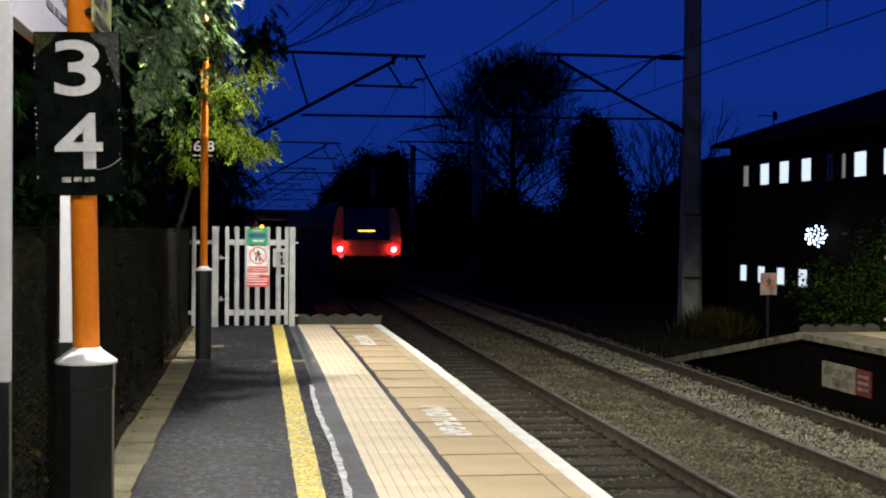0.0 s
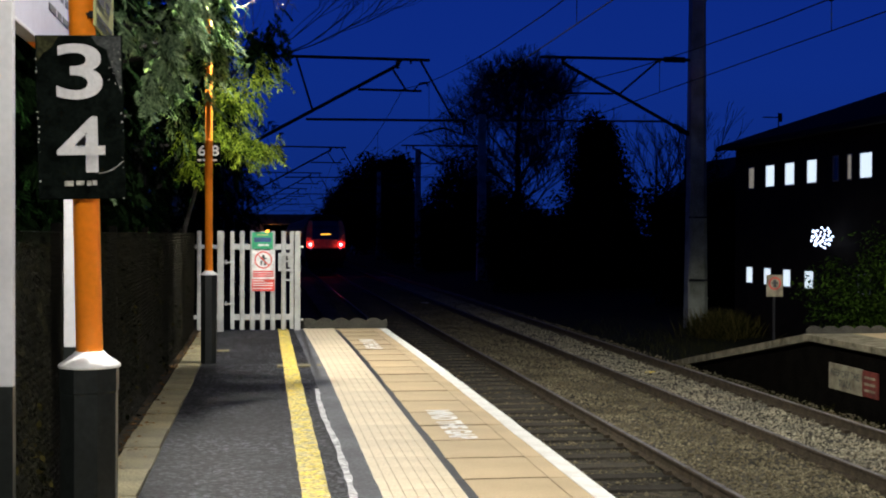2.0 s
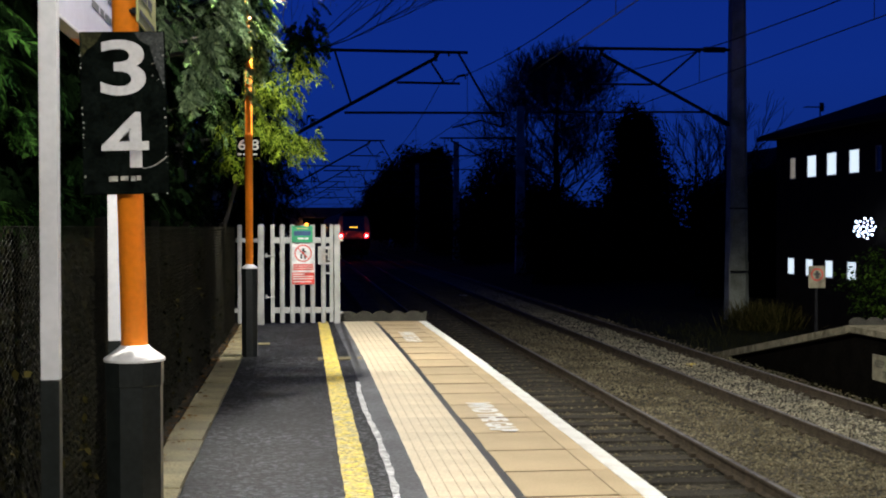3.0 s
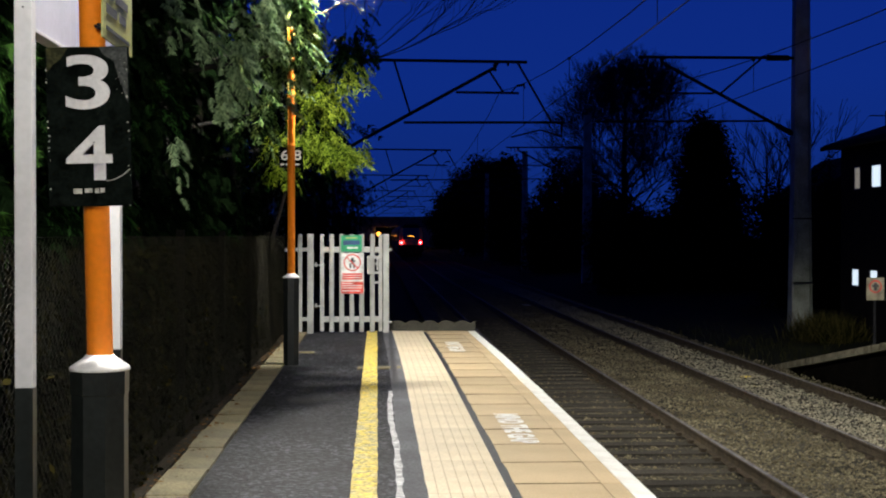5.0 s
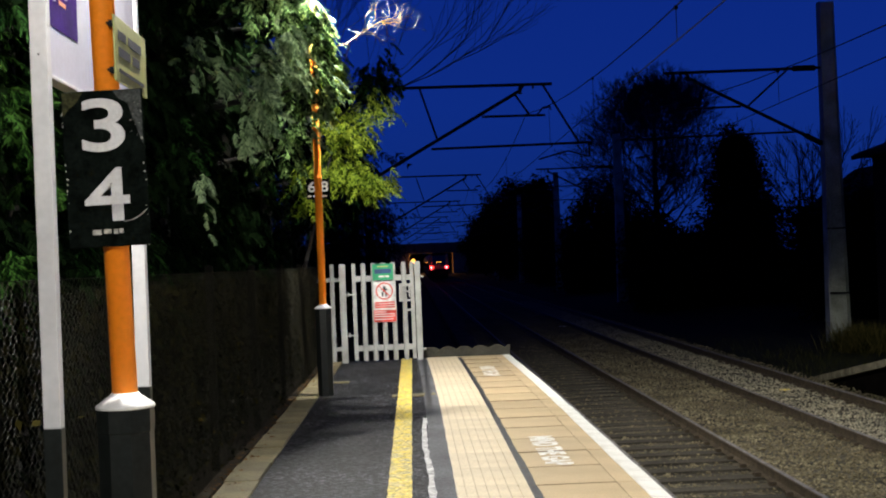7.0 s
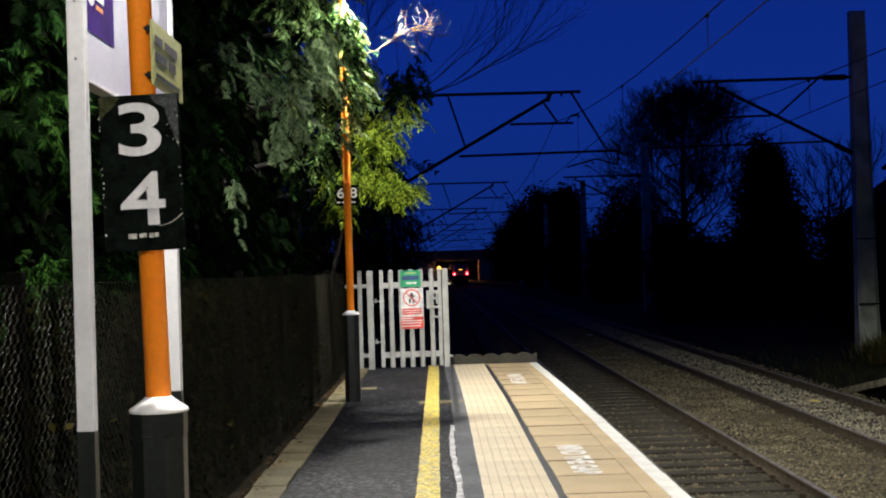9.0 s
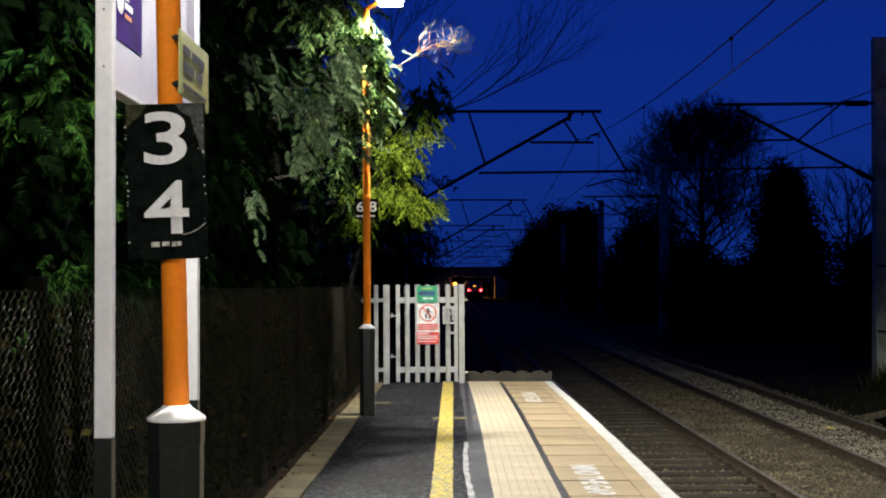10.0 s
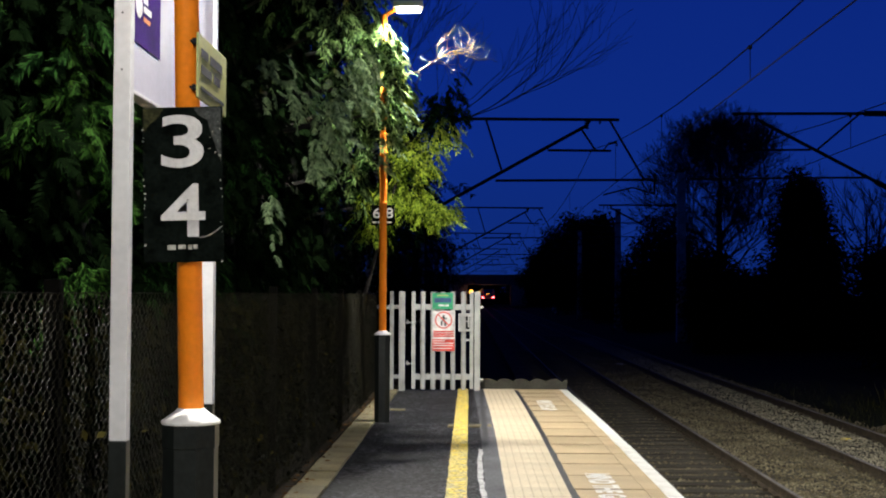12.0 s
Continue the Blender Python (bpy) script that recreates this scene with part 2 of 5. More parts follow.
M["dim_pane"] = mat("dimly_lit_window", (0.4, 0.38, 0.34), 0.4, emit=(0.50, 0.46, 0.38), emit_strength=0.38)
M["dark_pane"] = mat("dark_window", (0.012, 0.014, 0.02), 0.12)
M["star"] = mat("led_light", (0.8, 0.8, 0.9), 0.4, emit=(0.62, 0.76, 1.0), emit_strength=4.0)
M["lens_red"] = mat("red_lamp_lens", (0.6, 0.01, 0.01), 0.3, emit=(1.0, 0.010, 0.016), emit_strength=4.0)
M["lens_core"] = mat("tail_lamp_core", (0.8, 0.3, 0.3), 0.3, emit=(1.0, 0.050, 0.055), emit_strength=60.0)
M["amber"] = mat("amber_display", (0.5, 0.3, 0.02), 0.4, emit=(1.0, 0.50, 0.05), emit_strength=2.6)
M["sodium"] = mat("sodium_bulb", (0.8, 0.5, 0.1), 0.4, emit=(1.0, 0.40, 0.045), emit_strength=3.6)
M["led_panel"] = mat("white_lamp_panel", (0.8, 0.8, 0.8), 0.4, emit=(1.0, 0.96, 0.85), emit_strength=45.0)
M["train_cream"] = mat("train_cab_paint", (0.72, 0.50, 0.13), 0.5, scale=2, fine=30, var=0.08)
M["train_dark"] = mat("train_dark_paint", (0.005, 0.005, 0.006), 0.6, scale=2, fine=30, spec=0.05)
M["glass"] = mat("dark_windscreen", (0.006, 0.006, 0.01), 0.06, bump=0.0)
M["girder"] = mat("bridge_girder_paint", (0.07, 0.06, 0.05), 0.7, scale=1, fine=20)
M["abutment"] = mat("blue_brick_abutment", (0.22, 0.17, 0.12), 0.85, scale=1, fine=15)
M["straw"] = leaf_mat("dry_grass", (0.035, 0.040, 0.010), (0.22, 0.18, 0.055), 0.7, spread=1.0, low=0.2)
M["weed"] = leaf_mat("mossy_weed", (0.022, 0.026, 0.006), (0.110, 0.105, 0.028), 0.8)
# shade inside the crowns put into a near-black green; outer fronds lighter
M["conifer"] = leaf_mat("shaded_cypress_leaf", (0.0012, 0.0030, 0.0010), (0.0045, 0.0095, 0.0032))
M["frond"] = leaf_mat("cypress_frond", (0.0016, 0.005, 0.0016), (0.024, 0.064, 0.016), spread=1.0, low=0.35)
# lamplight put into the leaf colour of the trees near the second lamp
M["lamplit_conifer"] = leaf_mat("lamplit_cypress_leaf", (0.005, 0.014, 0.004), (0.21, 0.33, 0.115), spread=1.0, low=0.25)
# brighter copy of the frond green: light put into the left bunches' colour
M["lit_green_frond"] = leaf_mat("lit_green_cypress_frond", (0.0025, 0.008, 0.0018), (0.036, 0.084, 0.017), spread=1.0, low=0.35)
# the same foliage, brighter again for bunches that should look lit
M["lamplit_frond"] = leaf_mat("lamplit_cypress_frond", (0.030, 0.055, 0.026), (0.33, 0.45, 0.23), spread=1.0)
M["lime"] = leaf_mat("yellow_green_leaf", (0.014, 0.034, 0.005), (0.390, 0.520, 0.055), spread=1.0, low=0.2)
M["ivy"] = leaf_mat("ivy_leaf", (0.0006, 0.001, 0.0003), (0.024, 0.022, 0.006), 0.7, spread=1.0, low=0.4)
M["hedge"] = leaf_mat("hedge_leaf", (0.006, 0.014, 0.003), (0.075, 0.145, 0.020))
M["dusk_leaf"] = leaf_mat("far_tree_leaf", (0.008, 0.011, 0.004), (0.018, 0.022, 0.008))


# ---- mesh helpers
def box(bm, x0, x1, y0, y1, z0, z1, bevel=0.0):
    made = bmesh.ops.create_cube(bm, size=1)["verts"]
    for v in made:
        v.co = Vector((x0 + (v.co.x + 0.5) * (x1 - x0), y0 + (v.co.y + 0.5) * (y1 - y0), z0 + (v.co.z + 0.5) * (z1 - z0)))
    if bevel:
        edges = list({e for v in made for e in v.link_edges})
        bmesh.ops.bevel(bm, geom=edges, offset=bevel, segments=2, affect="EDGES", profile=0.6)
    return bm


def rod(bm, a, b, r0, r1=None, seg=8, caps=True):
    """A tapered round bar from a to b."""
    a, b = Vector(a), Vector(b)
    r1 = r0 if r1 is None else r1
    q = (b - a).to_track_quat("Z", "Y").to_matrix().to_4x4()
    m = Matrix.Translation((a + b) / 2) @ q
    bmesh.ops.create_cone(bm, cap_ends=caps, segments=seg, radius1=r0, radius2=r1, depth=(b - a).length, matrix=m)
    return bm


def lathe(bm, rings, seg=24, at=(0, 0, 0)):
    """A turned body from rings of (radius, height)."""
    loops = []
    for r, z in rings:
        loops.append([bm.verts.new((at[0] + r * math.cos(2 * math.pi * (i + 0.5) / seg), at[1] + r * math.sin(2 * math.pi * (i + 0.5) / seg), at[2] + z)) for i in range(seg)])
    for lo, hi in zip(loops, loops[1:]):
        for i in range(seg):
            bm.faces.new((lo[i], lo[(i + 1) % seg], hi[(i + 1) % seg], hi[i]))
    bm.faces.new(loops[0][::-1])
    bm.faces.new(loops[-1])
    return bm


def sweep(bm, profile, a, b):
    """A closed profile of (x, z) drawn from y = a to y = b."""
    lo = [bm.verts.new((x, a, z)) for x, z in profile]
    hi = [bm.verts.new((x, b, z)) for x, z in profile]
    n = len(profile)
    for i in range(n):
        bm.faces.new((lo[i], lo[(i + 1) % n], hi[(i + 1) % n], hi[i]))
    bm.faces.new(lo[::-1])
    bm.faces.new(hi)
    bmesh.ops.recalc_face_normals(bm, faces=bm.faces)
    return bm


def mesh_of(name, bm, material, smooth=False):
    me = bpy.data.meshes.new(name)
    bmesh.ops.recalc_face_normals(bm, faces=bm.faces)
    bm.to_mesh(me)
    bm.free()
    for m in (material if isinstance(material, (list, tuple)) else [material]):
        me.materials.append(m)
    if smooth:
        for p in me.polygons:
            p.use_smooth = True
    return me


def part(name, bm, material, parent=None, label="", smooth=False):
    ob = new(name, mesh_of(name, bm, material, smooth))
    if parent:
        ob.parent = parent
    return tagged(ob, label)


def piece(name, me, parent, place, turn=0.0):
    """One more object on a shared mesh."""
    ob = new(name, me)
    ob.parent = parent
    ob.location = place
    ob.rotation_euler = (0, 0, turn)
    return ob


def thing(name, label, category, place=(0, 0, 0), group="", kind=""):
    ob = new(name)
    ob.location = place
    ob.empty_display_size = 0.2
    return tagged(ob, label, category, group, kind)


def B():
    return bmesh.new()


def lettering(name, text, width, height, material, parent, matrix, bold=0.03):
    """Letters in the built-in font as a mesh, width by height, centred, in the plane of matrix."""
    cu = bpy.data.curves.new(name, "FONT")
    cu.body, cu.size, cu.extrude, cu.offset = text, 1.0, 0.0, bold
    ob = new(name, cu)
    me = bpy.data.meshes.new_from_object(ob.evaluated_get(bpy.context.evaluated_depsgraph_get()))
    bpy.data.objects.remove(ob)
    xs, ys = [v.co.x for v in me.vertices], [v.co.y for v in me.vertices]
    cx, cy = (min(xs) + max(xs)) / 2, (min(ys) + max(ys)) / 2
    sx, sy = width / (max(xs) - min(xs)), height / (max(ys) - min(ys))
    me.transform(matrix @ Matrix.Diagonal((sx, sy, 1, 1)) @ Matrix.Translation((-cx, -cy, 0)))
    me.materials.clear()
    me.materials.append(material)
    out = new(name, me)
    if parent:
        out.parent = parent
    return out


FACE_CAMERA = pose(0, 0, 0, 90, 0, 0)      # a board that faces -y

# ---- ground, track bed, tracks
ground = B()
gx, gy = [-900, -60, -9, -3.6, -0.3, 6.9, 7.6, 9.5, 12, 40, 900], [-300, -40, -10, 0, 10, 20, 30, 40, 60, 90, 150, 320, 900, 2500]
grid = []
for y in gy:
    row = []
    for x in gx:
        z = -1.28
        if x <= -3.6:
            z = -0.06 if y < 120 else -0.4
        if x >= 7.6:
            z = -1.22 + 0.05 * min(x - 7.6, 6)
        row.append(ground.verts.new((x, y, z)))
    grid.append(row)
for r0, r1 in zip(grid, grid[1:]):
    for i in range(len(gx) - 1):
        ground.faces.new((r0[i], r0[i + 1], r1[i + 1], r1[i]))
tagged(part("ground", ground, M["ground"]), "rough grassy railway ground, dark at dusk", "ground", kind="structure")

bed = B()
sweep(bed, [(-0.25, -1.275), (-0.25, -1.10), (0.5, -1.095), (2.50, -1.095), (2.64, -1.062), (4.24, -1.062), (4.47, -1.070), (5.77, -1.070), (6.1, -1.085), (6.65, -1.14), (7.1, -1.275)], -30, 325)
tagged(part("track_bed", bed, M["bed"]), "grey-brown ballast bed under both tracks", "track bed", kind="structure")

RAIL_Z = -0.905
TRACK_X = (1.70, 5.12)
HEADS = [[c - 0.7525, c + 0.7525] for c in TRACK_X]


def rail_profile(x):
    half = [(0.070, 0.0), (0.070, 0.012), (0.012, 0.030), (0.010, 0.110), (0.035, 0.122), (0.036, 0.146), (0.026, 0.157)]
    side = [(x + a, RAIL_Z - 0.158 + b) for a, b in half]
    return side + [(2 * x - a, b) for a, b in side[::-1]]


def track(centre, heads):
    t = thing("railway_track", "railway track of rusty steel rails on concrete sleepers in ballast", "railway track", (0, 0, 0), "tracks", "structure")
    for x in heads:
        r = part("rail", sweep(B(), rail_profile(x), -30, 325), M["rail"], t, "rusty brown rail with a polished head")
        top = sweep(B(), [(x - 0.030, RAIL_Z - 0.003), (x + 0.030, RAIL_Z - 0.003), (x + 0.022, RAIL_Z + 0.0015), (x - 0.022, RAIL_Z + 0.0015)], -30, 325)
        part("rail_head", top, M["rail_head"], r, "polished running surface")
    return t


tracks = [track(c, h) for c, h in zip(TRACK_X, HEADS)]


def drift(y):
    """How far the edge paving stands off its straight line, and its turn there: it swings in towards the platform's end."""
    u = max(0.0, (y - 13.5) / 8.9)
    return 0.012 - 0.075 * u * u, 2 * 0.075 * u / 8.9


# ---- the platform with its surfaces
platform = thing("platform", "railway platform with asphalt, buff slabs, tactile paving and painted lines", "platform", (0, 0, 0), "", "structure")
PY0, PY1 = -9.0, 22.42
body = B()
box(body, -3.45, -0.10, PY0, PY1, -1.27, -0.075)
part("platform_body", body, M["brick"], platform, "dark brick platform wall")
asph = B()
ny, nx = 150, 10
vs = []
for j in range(ny + 1):
    row = []
    for i in range(nx + 1):
        x, y = -3.02 + i * (1.52 / nx), PY0 + j * (PY1 - PY0) / ny
        row.append(asph.verts.new((x, y, -0.004 + 0.006 * noise.noise(Vector((x * 0.9, y * 0.7, 3))))))
    vs.append(row)
for j in range(ny):
    for i in range(nx):
        asph.faces.new((vs[j][i], vs[j][i + 1], vs[j + 1][i + 1], vs[j + 1][i]))
part("asphalt_surface", asph, M["asphalt"], platform, "dark worn asphalt")
box_b = B()
box(box_b, -1.50, -0.12, PY0, PY1, -0.075, -0.018)
part("slab_bedding", box_b, M["joint"], platform, "dark mortar bedding")
strip = B()
rng = random.Random(9)
pts = [PY0 + i * 0.35 for i in range(int((PY1 - PY0) / 0.35) + 1)]
lo = [strip.verts.new((drift(y)[0] - 0.955 + rng.uniform(-0.008, 0.008), y, 0.0045)) for y in pts]
hi = [strip.verts.new((drift(y)[0] - 0.885 + rng.uniform(-0.008, 0.008), y, 0.0045)) for y in pts]
for i in range(len(pts) - 1):
    strip.faces.new((lo[i], hi[i], hi[i + 1], lo[i + 1]))
part("bitumen_joint", strip, M["bitumen"], platform, "dark bitumen joint")


def wavy_line(x0, x1, y0, y1, z, step, wob, seed, drift=None):
    """A hand-painted line along the platform, with uneven edges."""
    bm, r = B(), random.Random(seed)
    n = max(2, int((y1 - y0) / step))
    prev = None
    for i in range(n + 1):
        y = y0 + (y1 - y0) * i / n
        d = drift(y) if drift else 0.0
        a = bm.verts.new((x0 + d + r.uniform(-wob, wob), y, z))
        b = bm.verts.new((x1 + d + r.uniform(-wob, wob), y, z))
        if prev:
            bm.faces.new((prev[0], prev[1], b, a))
        prev = (a, b)
    return bm


part("fillet_strip", wavy_line(-1.66, -1.488, PY0, PY1, 0.0065, 0.3, 0.004, 8, lambda y: drift(y)[0]), M["cement"], platform, "grey cement fillet beside the tactile paving")
part("asphalt_seam", wavy_line(-1.625, -1.565, 14.2, PY1 - 0.1, 0.010, 0.3, 0.016, 12), M["bitumen"], platform, "tarred seam")
part("yellow_line", wavy_line(-1.985, -1.805, PY0, PY1 - 0.03, 0.0095, 0.12, 0.006, 5), M["yellow_paint"], platform, "worn yellow safety line")
part("white_stripe", wavy_line(-1.685, -1.635, 3.0, 13.75, 0.012, 0.18, 0.009, 6, lambda y: 0.022 * math.sin(y * 0.9) - 0.030 * max(0.0, (10.5 - y) / 3.5)), M["worn_white"], platform, "uneven white painted stripe")
cross = B()
box(cross, -2.06, -1.50, 16.12, 16.42, -0.02, 0.0075)
part("cross_strip", cross, M["kerb"], platform, "buff concrete strip across the asphalt")
patch = B()
box(patch, -3.0, -2.72, 18.35, 18.55, -0.02, 0.008)
part("cover_strip", patch, M["kerb"], platform, "buff concrete strip")

# ramp behind the platform end
ramp = B()
lo = [ramp.verts.new(c) for c in [(-3.45, 22.42, -1.27), (-0.1, 22.42, -1.27), (-0.1, 30.0, -1.27), (-3.45, 30.0, -1.27)]]
hi = [ramp.verts.new(c) for c in [(-3.45, 22.42, -0.02), (-0.1, 22.42, -0.02), (-0.1, 30.0, -1.2), (-3.45, 30.0, -1.2)]]
for f in ((0, 1, 5, 4), (1, 2, 6, 5), (2, 3, 7, 6), (3, 0, 4, 7), (4, 5, 6, 7), (3, 2, 1, 0)):
    ramp.faces.new([(lo + hi)[i] for i in f])
part("platform_ramp", ramp, M["asphalt"], platform, "dark platform end ramp")
verge = B()
box(verge, -3.62, -3.32, PY0, 30, -0.3, 0.012)
part("verge_strip", verge, M["soil"], platform, "leaf-littered soil under the fence")

# ---- far platform
far = thing("far_platform", "opposite railway platform with pale coping and sloping end ramp", "platform", (0, 0, 0), "", "structure")
b = B()
sweep(b, [(7.05, -1.3), (7.05, -0.12), (11.0, -0.12), (11.0, -1.3)], -12, 20.5)
# shade under the coping put into a near-black colour for wall and ramp side
M["wall_shade"] = mat("shade_black_wall", (0.007, 0.006, 0.005), 0.95, scale=3, fine=30, var=0.4, spec=0.0)
part("far_platform_wall", b, M["wall_shade"], far, "dark brick platform wall")
b = B()
sweep(b, [(6.87, -0.10), (6.87, 0.0), (7.75, 0.0), (7.75, -0.10)], -12, 20.5)
part("far_coping", b, M["concrete"], far, "pale weathered concrete coping")
b = B()
sweep(b, [(7.76, -0.12), (7.76, -0.002), (11.0, -0.002), (11.0, -0.12)], -12, 20.5)
part("far_surface", b, M["slab"], far, "buff platform surface")
b = B()
for x0, x1, zt, inset in ((6.90, 7.10, 0.0, 0.0),):
    a = [b.verts.new(c) for c in [(6.90, 20.5, -0.13), (7.12, 20.5, -0.13), (7.12, 27.2, -1.26), (6.90, 27.2, -1.26)]]
    t2 = [b.verts.new(c) for c in [(6.90, 20.5, -0.002), (7.12, 20.5, -0.002), (7.12, 27.2, -1.12), (6.90, 27.2, -1.12)]]
    for f in ((0, 1, 5, 4), (1, 2, 6, 5), (2, 3, 7, 6), (3, 0, 4, 7), (4, 5, 6, 7), (3, 2, 1, 0)):
        b.faces.new([(a + t2)[i] for i in f])
part("far_ramp_coping", b, M["concrete"], far, "sloping concrete ramp coping")
b = B()
a = [b.verts.new(c) for c in [(7.05, 20.5, -1.3), (10.0, 20.5, -1.3), (10.0, 27.2, -1.3), (7.05, 27.2, -1.3)]]
t2 = [b.verts.new(c) for c in [(7.05, 20.5, -0.10), (10.0, 20.5, -0.10), (10.0, 27.2, -1.22), (7.05, 27.2, -1.22)]]
for f in ((0, 1, 5, 4), (1, 2, 6, 5), (2, 3, 7, 6), (3, 0, 4, 7), (4, 5, 6, 7), (3, 2, 1, 0)):
    b.faces.new([(a + t2)[i] for i in f])
part("far_ramp_body", b, M["wall_shade"], far, "earth ramp behind the coping")


def scalloped_board(x0, x1, y, z0, z1, label):
    """A low board whose top is cut in waves."""
    bm = B()
    n = 90
    rows = []
    for k, yy in enumerate((y, y + 0.03)):
        lo = [bm.verts.new((x0 + (x1 - x0) * i / n, yy, z0)) for i in range(n + 1)]
        hi = [bm.verts.new((x0 + (x1 - x0) * i / n, yy, z1 - 0.055 * (1 - abs(math.sin(math.pi * (x1 - x0) * i / n / 0.29))) ** 1.4)) for i in range(n + 1)]
        rows.append((lo, hi))
    (l0, h0), (l1, h1) = rows
    for i in range(n):
        bm.faces.new((l0[i], l0[i + 1], h0[i + 1], h0[i]))
        bm.faces.new((l1[i + 1], l1[i], h1[i], h1[i + 1]))
        bm.faces.new((h0[i], h0[i + 1], h1[i + 1], h1[i]))
        bm.faces.new((l0[i + 1], l0[i], l1[i], l1[i + 1]))
    ob = part("end_board", bm, M["concrete_dark"])
    return tagged(ob, label, "barrier", "platform end boards")


M["concrete_dark"] = mat("grimy_concrete_board", (0.05, 0.047, 0.035), 0.95, scale=4, fine=40, var=0.3)
scalloped_board(-1.60, -0.06, 22.44, -0.1, 0.185, "low grimy scalloped board across the platform end")
scalloped_board(6.95, 8.4, 20.53, -0.12, 0.13, "low grimy scalloped board at the opposite platform's end")

# ---- lamp posts
def lamp_post(y, sunk, lean):
    t = thing("lamp_post", "orange lamp post with black octagonal base and white collar", "lamp post", (-2.935 if y > 10 else -2.873, y, -sunk), "platform lamp posts")
    b = lathe(B(), [(0.108, 0.0), (0.108, 1.085), (0.1115, 1.09), (0.1115, 1.178)], 8)
    part("base", b, M["black_paint"], t, "black octagonal base column")
    c = lathe(B(), [(0.114, 1.178), (0.114, 1.190), (0.060, 1.228), (0.052, 1.238)], 24)
    part("collar", c, M["collar"], t, "white conical collar", True)
    p = lathe(B(), [(0.049, 1.23), (0.048, 2.9), (0.051, 2.905), (0.051, 2.93), (0.046, 2.935), (0.042, 5.42)], 20)
    for v in p.verts:
        v.co.x -= lean * (v.co.z - 1.25)
    part("pole", p, M["orange"], t, "orange painted steel tube", True)
    a = rod(B(), (-0.03, 0, 5.40), (0.22, 0, 5.55), 0.03, 0.027, 10)
    part("arm", a, M["orange"], t)
    h = B()
    box(h, 0.12, 0.52, -0.12, 0.12, 5.52, 5.61, 0.025)
    hd = part("lamp_head", h, M["galv"], t, "grey lamp head")
    g = B()
    box(g, 0.17, 0.48, -0.09, 0.09, 5.475, 5.5185, 0.012)
    part("lamp_panel", g, M["led_panel"], hd, "bright white lamp panel")
    return t


for ly in LAMPS_Y:
    lamp_post(ly, 0.04 if ly > 10 else 0.0, 0.0 if ly > 10 else 0.022)
for ly in FAR_LAMPS_Y:
    t = thing("lamp_post", "orange lamp post with black octagonal base and white collar", "lamp post", (10.5, ly, 0), "opposite platform lamp posts")
    part("base", lathe(B(), [(0.116, 0.0), (0.116, 1.18)], 8), M["black_paint"], t)
    part("pole", rod(B(), (0, 0, 1.18), (0, 0, 5.4), 0.05, 0.042, 14), M["orange"], t)
    h = B()
    box(h, -0.55, 0.05, -0.11, 0.11, 5.44, 5.52, 0.02)
    part("lamp_head", h, M["galv"], t)

# ---- signs on the posts
def digit_sign(x, y, z0, z1, rows, label, seed, ink="digit"):
    """A black enamel stop sign with white digits."""
    w = 0.31
    t = thing("stop_sign", label, "sign", (x, y, 0), "train stop signs")
    b = B()
    box(b, -w / 2, w / 2, 0, 0.012, z0, z1, 0.003)
    plate = part("plate", b, M["sign_black"], t, "chipped black enamel plate")
    for text, zc, h, wd in rows:
        lettering("digit", text, wd, h, M[ink], plate, pose(0, -0.0025, zc) @ FACE_CAMERA, 0.014)
    r, c = random.Random(seed), B()
    for _ in range(34):
        e = r.random()
        if e < 0.45:
            cx, cz = -w / 2 + r.uniform(0.002, 0.010), r.uniform(z0, z1)
        elif e < 0.7:
            cx, cz = w / 2 - r.uniform(0.002, 0.010), r.uniform(z0, z1)
        else:
            cx, cz = w * r.uniform(0.32, 0.48), r.uniform(z0 + 0.7 * (z1 - z0), z1)
        s = r.uniform(0.0012, 0.0042) * (0.6 if e >= 0.7 else 1)
        vs = [c.verts.new((cx + s * r.uniform(0.5, 1.2) * math.cos(k * math.pi / 3), -0.0022, cz + s * r.uniform(0.5, 1.6) * math.sin(k * math.pi / 3))) for k in range(6)]
        c.faces.new(vs)
    tagged(part("chips", c, M["chip"], plate, "pale chips in the enamel"), kind="stuff")
    for zz in (z0 + 0.12 * (z1 - z0), z1 - 0.12 * (z1 - z0)):
        k = B()
        box(k, -0.065, 0.065, 0.012, 0.034, zz - 0.02, zz + 0.02, 0.004)
        part("clamp", k, M["steel_dark"], t)
    return t, plate


sign, plate = digit_sign(-2.842, 5.005, 1.805, 2.405, [("3", 2.272, 0.205, 0.165), ("4", 2.005, 0.205, 0.172)], "black enamel stop sign with white 3 above 4 on lamp post", 3)
sign.rotation_euler.y = -0.024
tape = B()
box(tape, 0.058, 0.153, -0.0045, -0.0015, 1.83, 1.897)
box(tape, -0.152, 0.150, -0.0040, -0.0012, 1.808, 1.848)
part("tape", tape, M["sign_black"], plate, "glossy black tape over old lettering")
bars = B()
for k, (x0, x1) in enumerate(((-0.062, -0.03), (-0.02, 0.008), (0.018, 0.034), (0.038, 0.054))):
    box(bars, x0, x1, -0.0032, -0.0012, 1.853 + 0.003 * (k % 2), 1.872)
part("worn_letters", bars, M["chip"], plate, "worn unreadable lettering")
wear = B()
wear.faces.new([wear.verts.new((x, -0.0019, z)) for x, z in ((0.150, 2.402), (0.045, 2.402), (0.062, 2.372), (0.098, 2.352), (0.112, 2.300), (0.140, 2.215), (0.150, 2.19))])
part("scuffed_corner", wear, M["scuff"], plate, "scuffed grey corner")
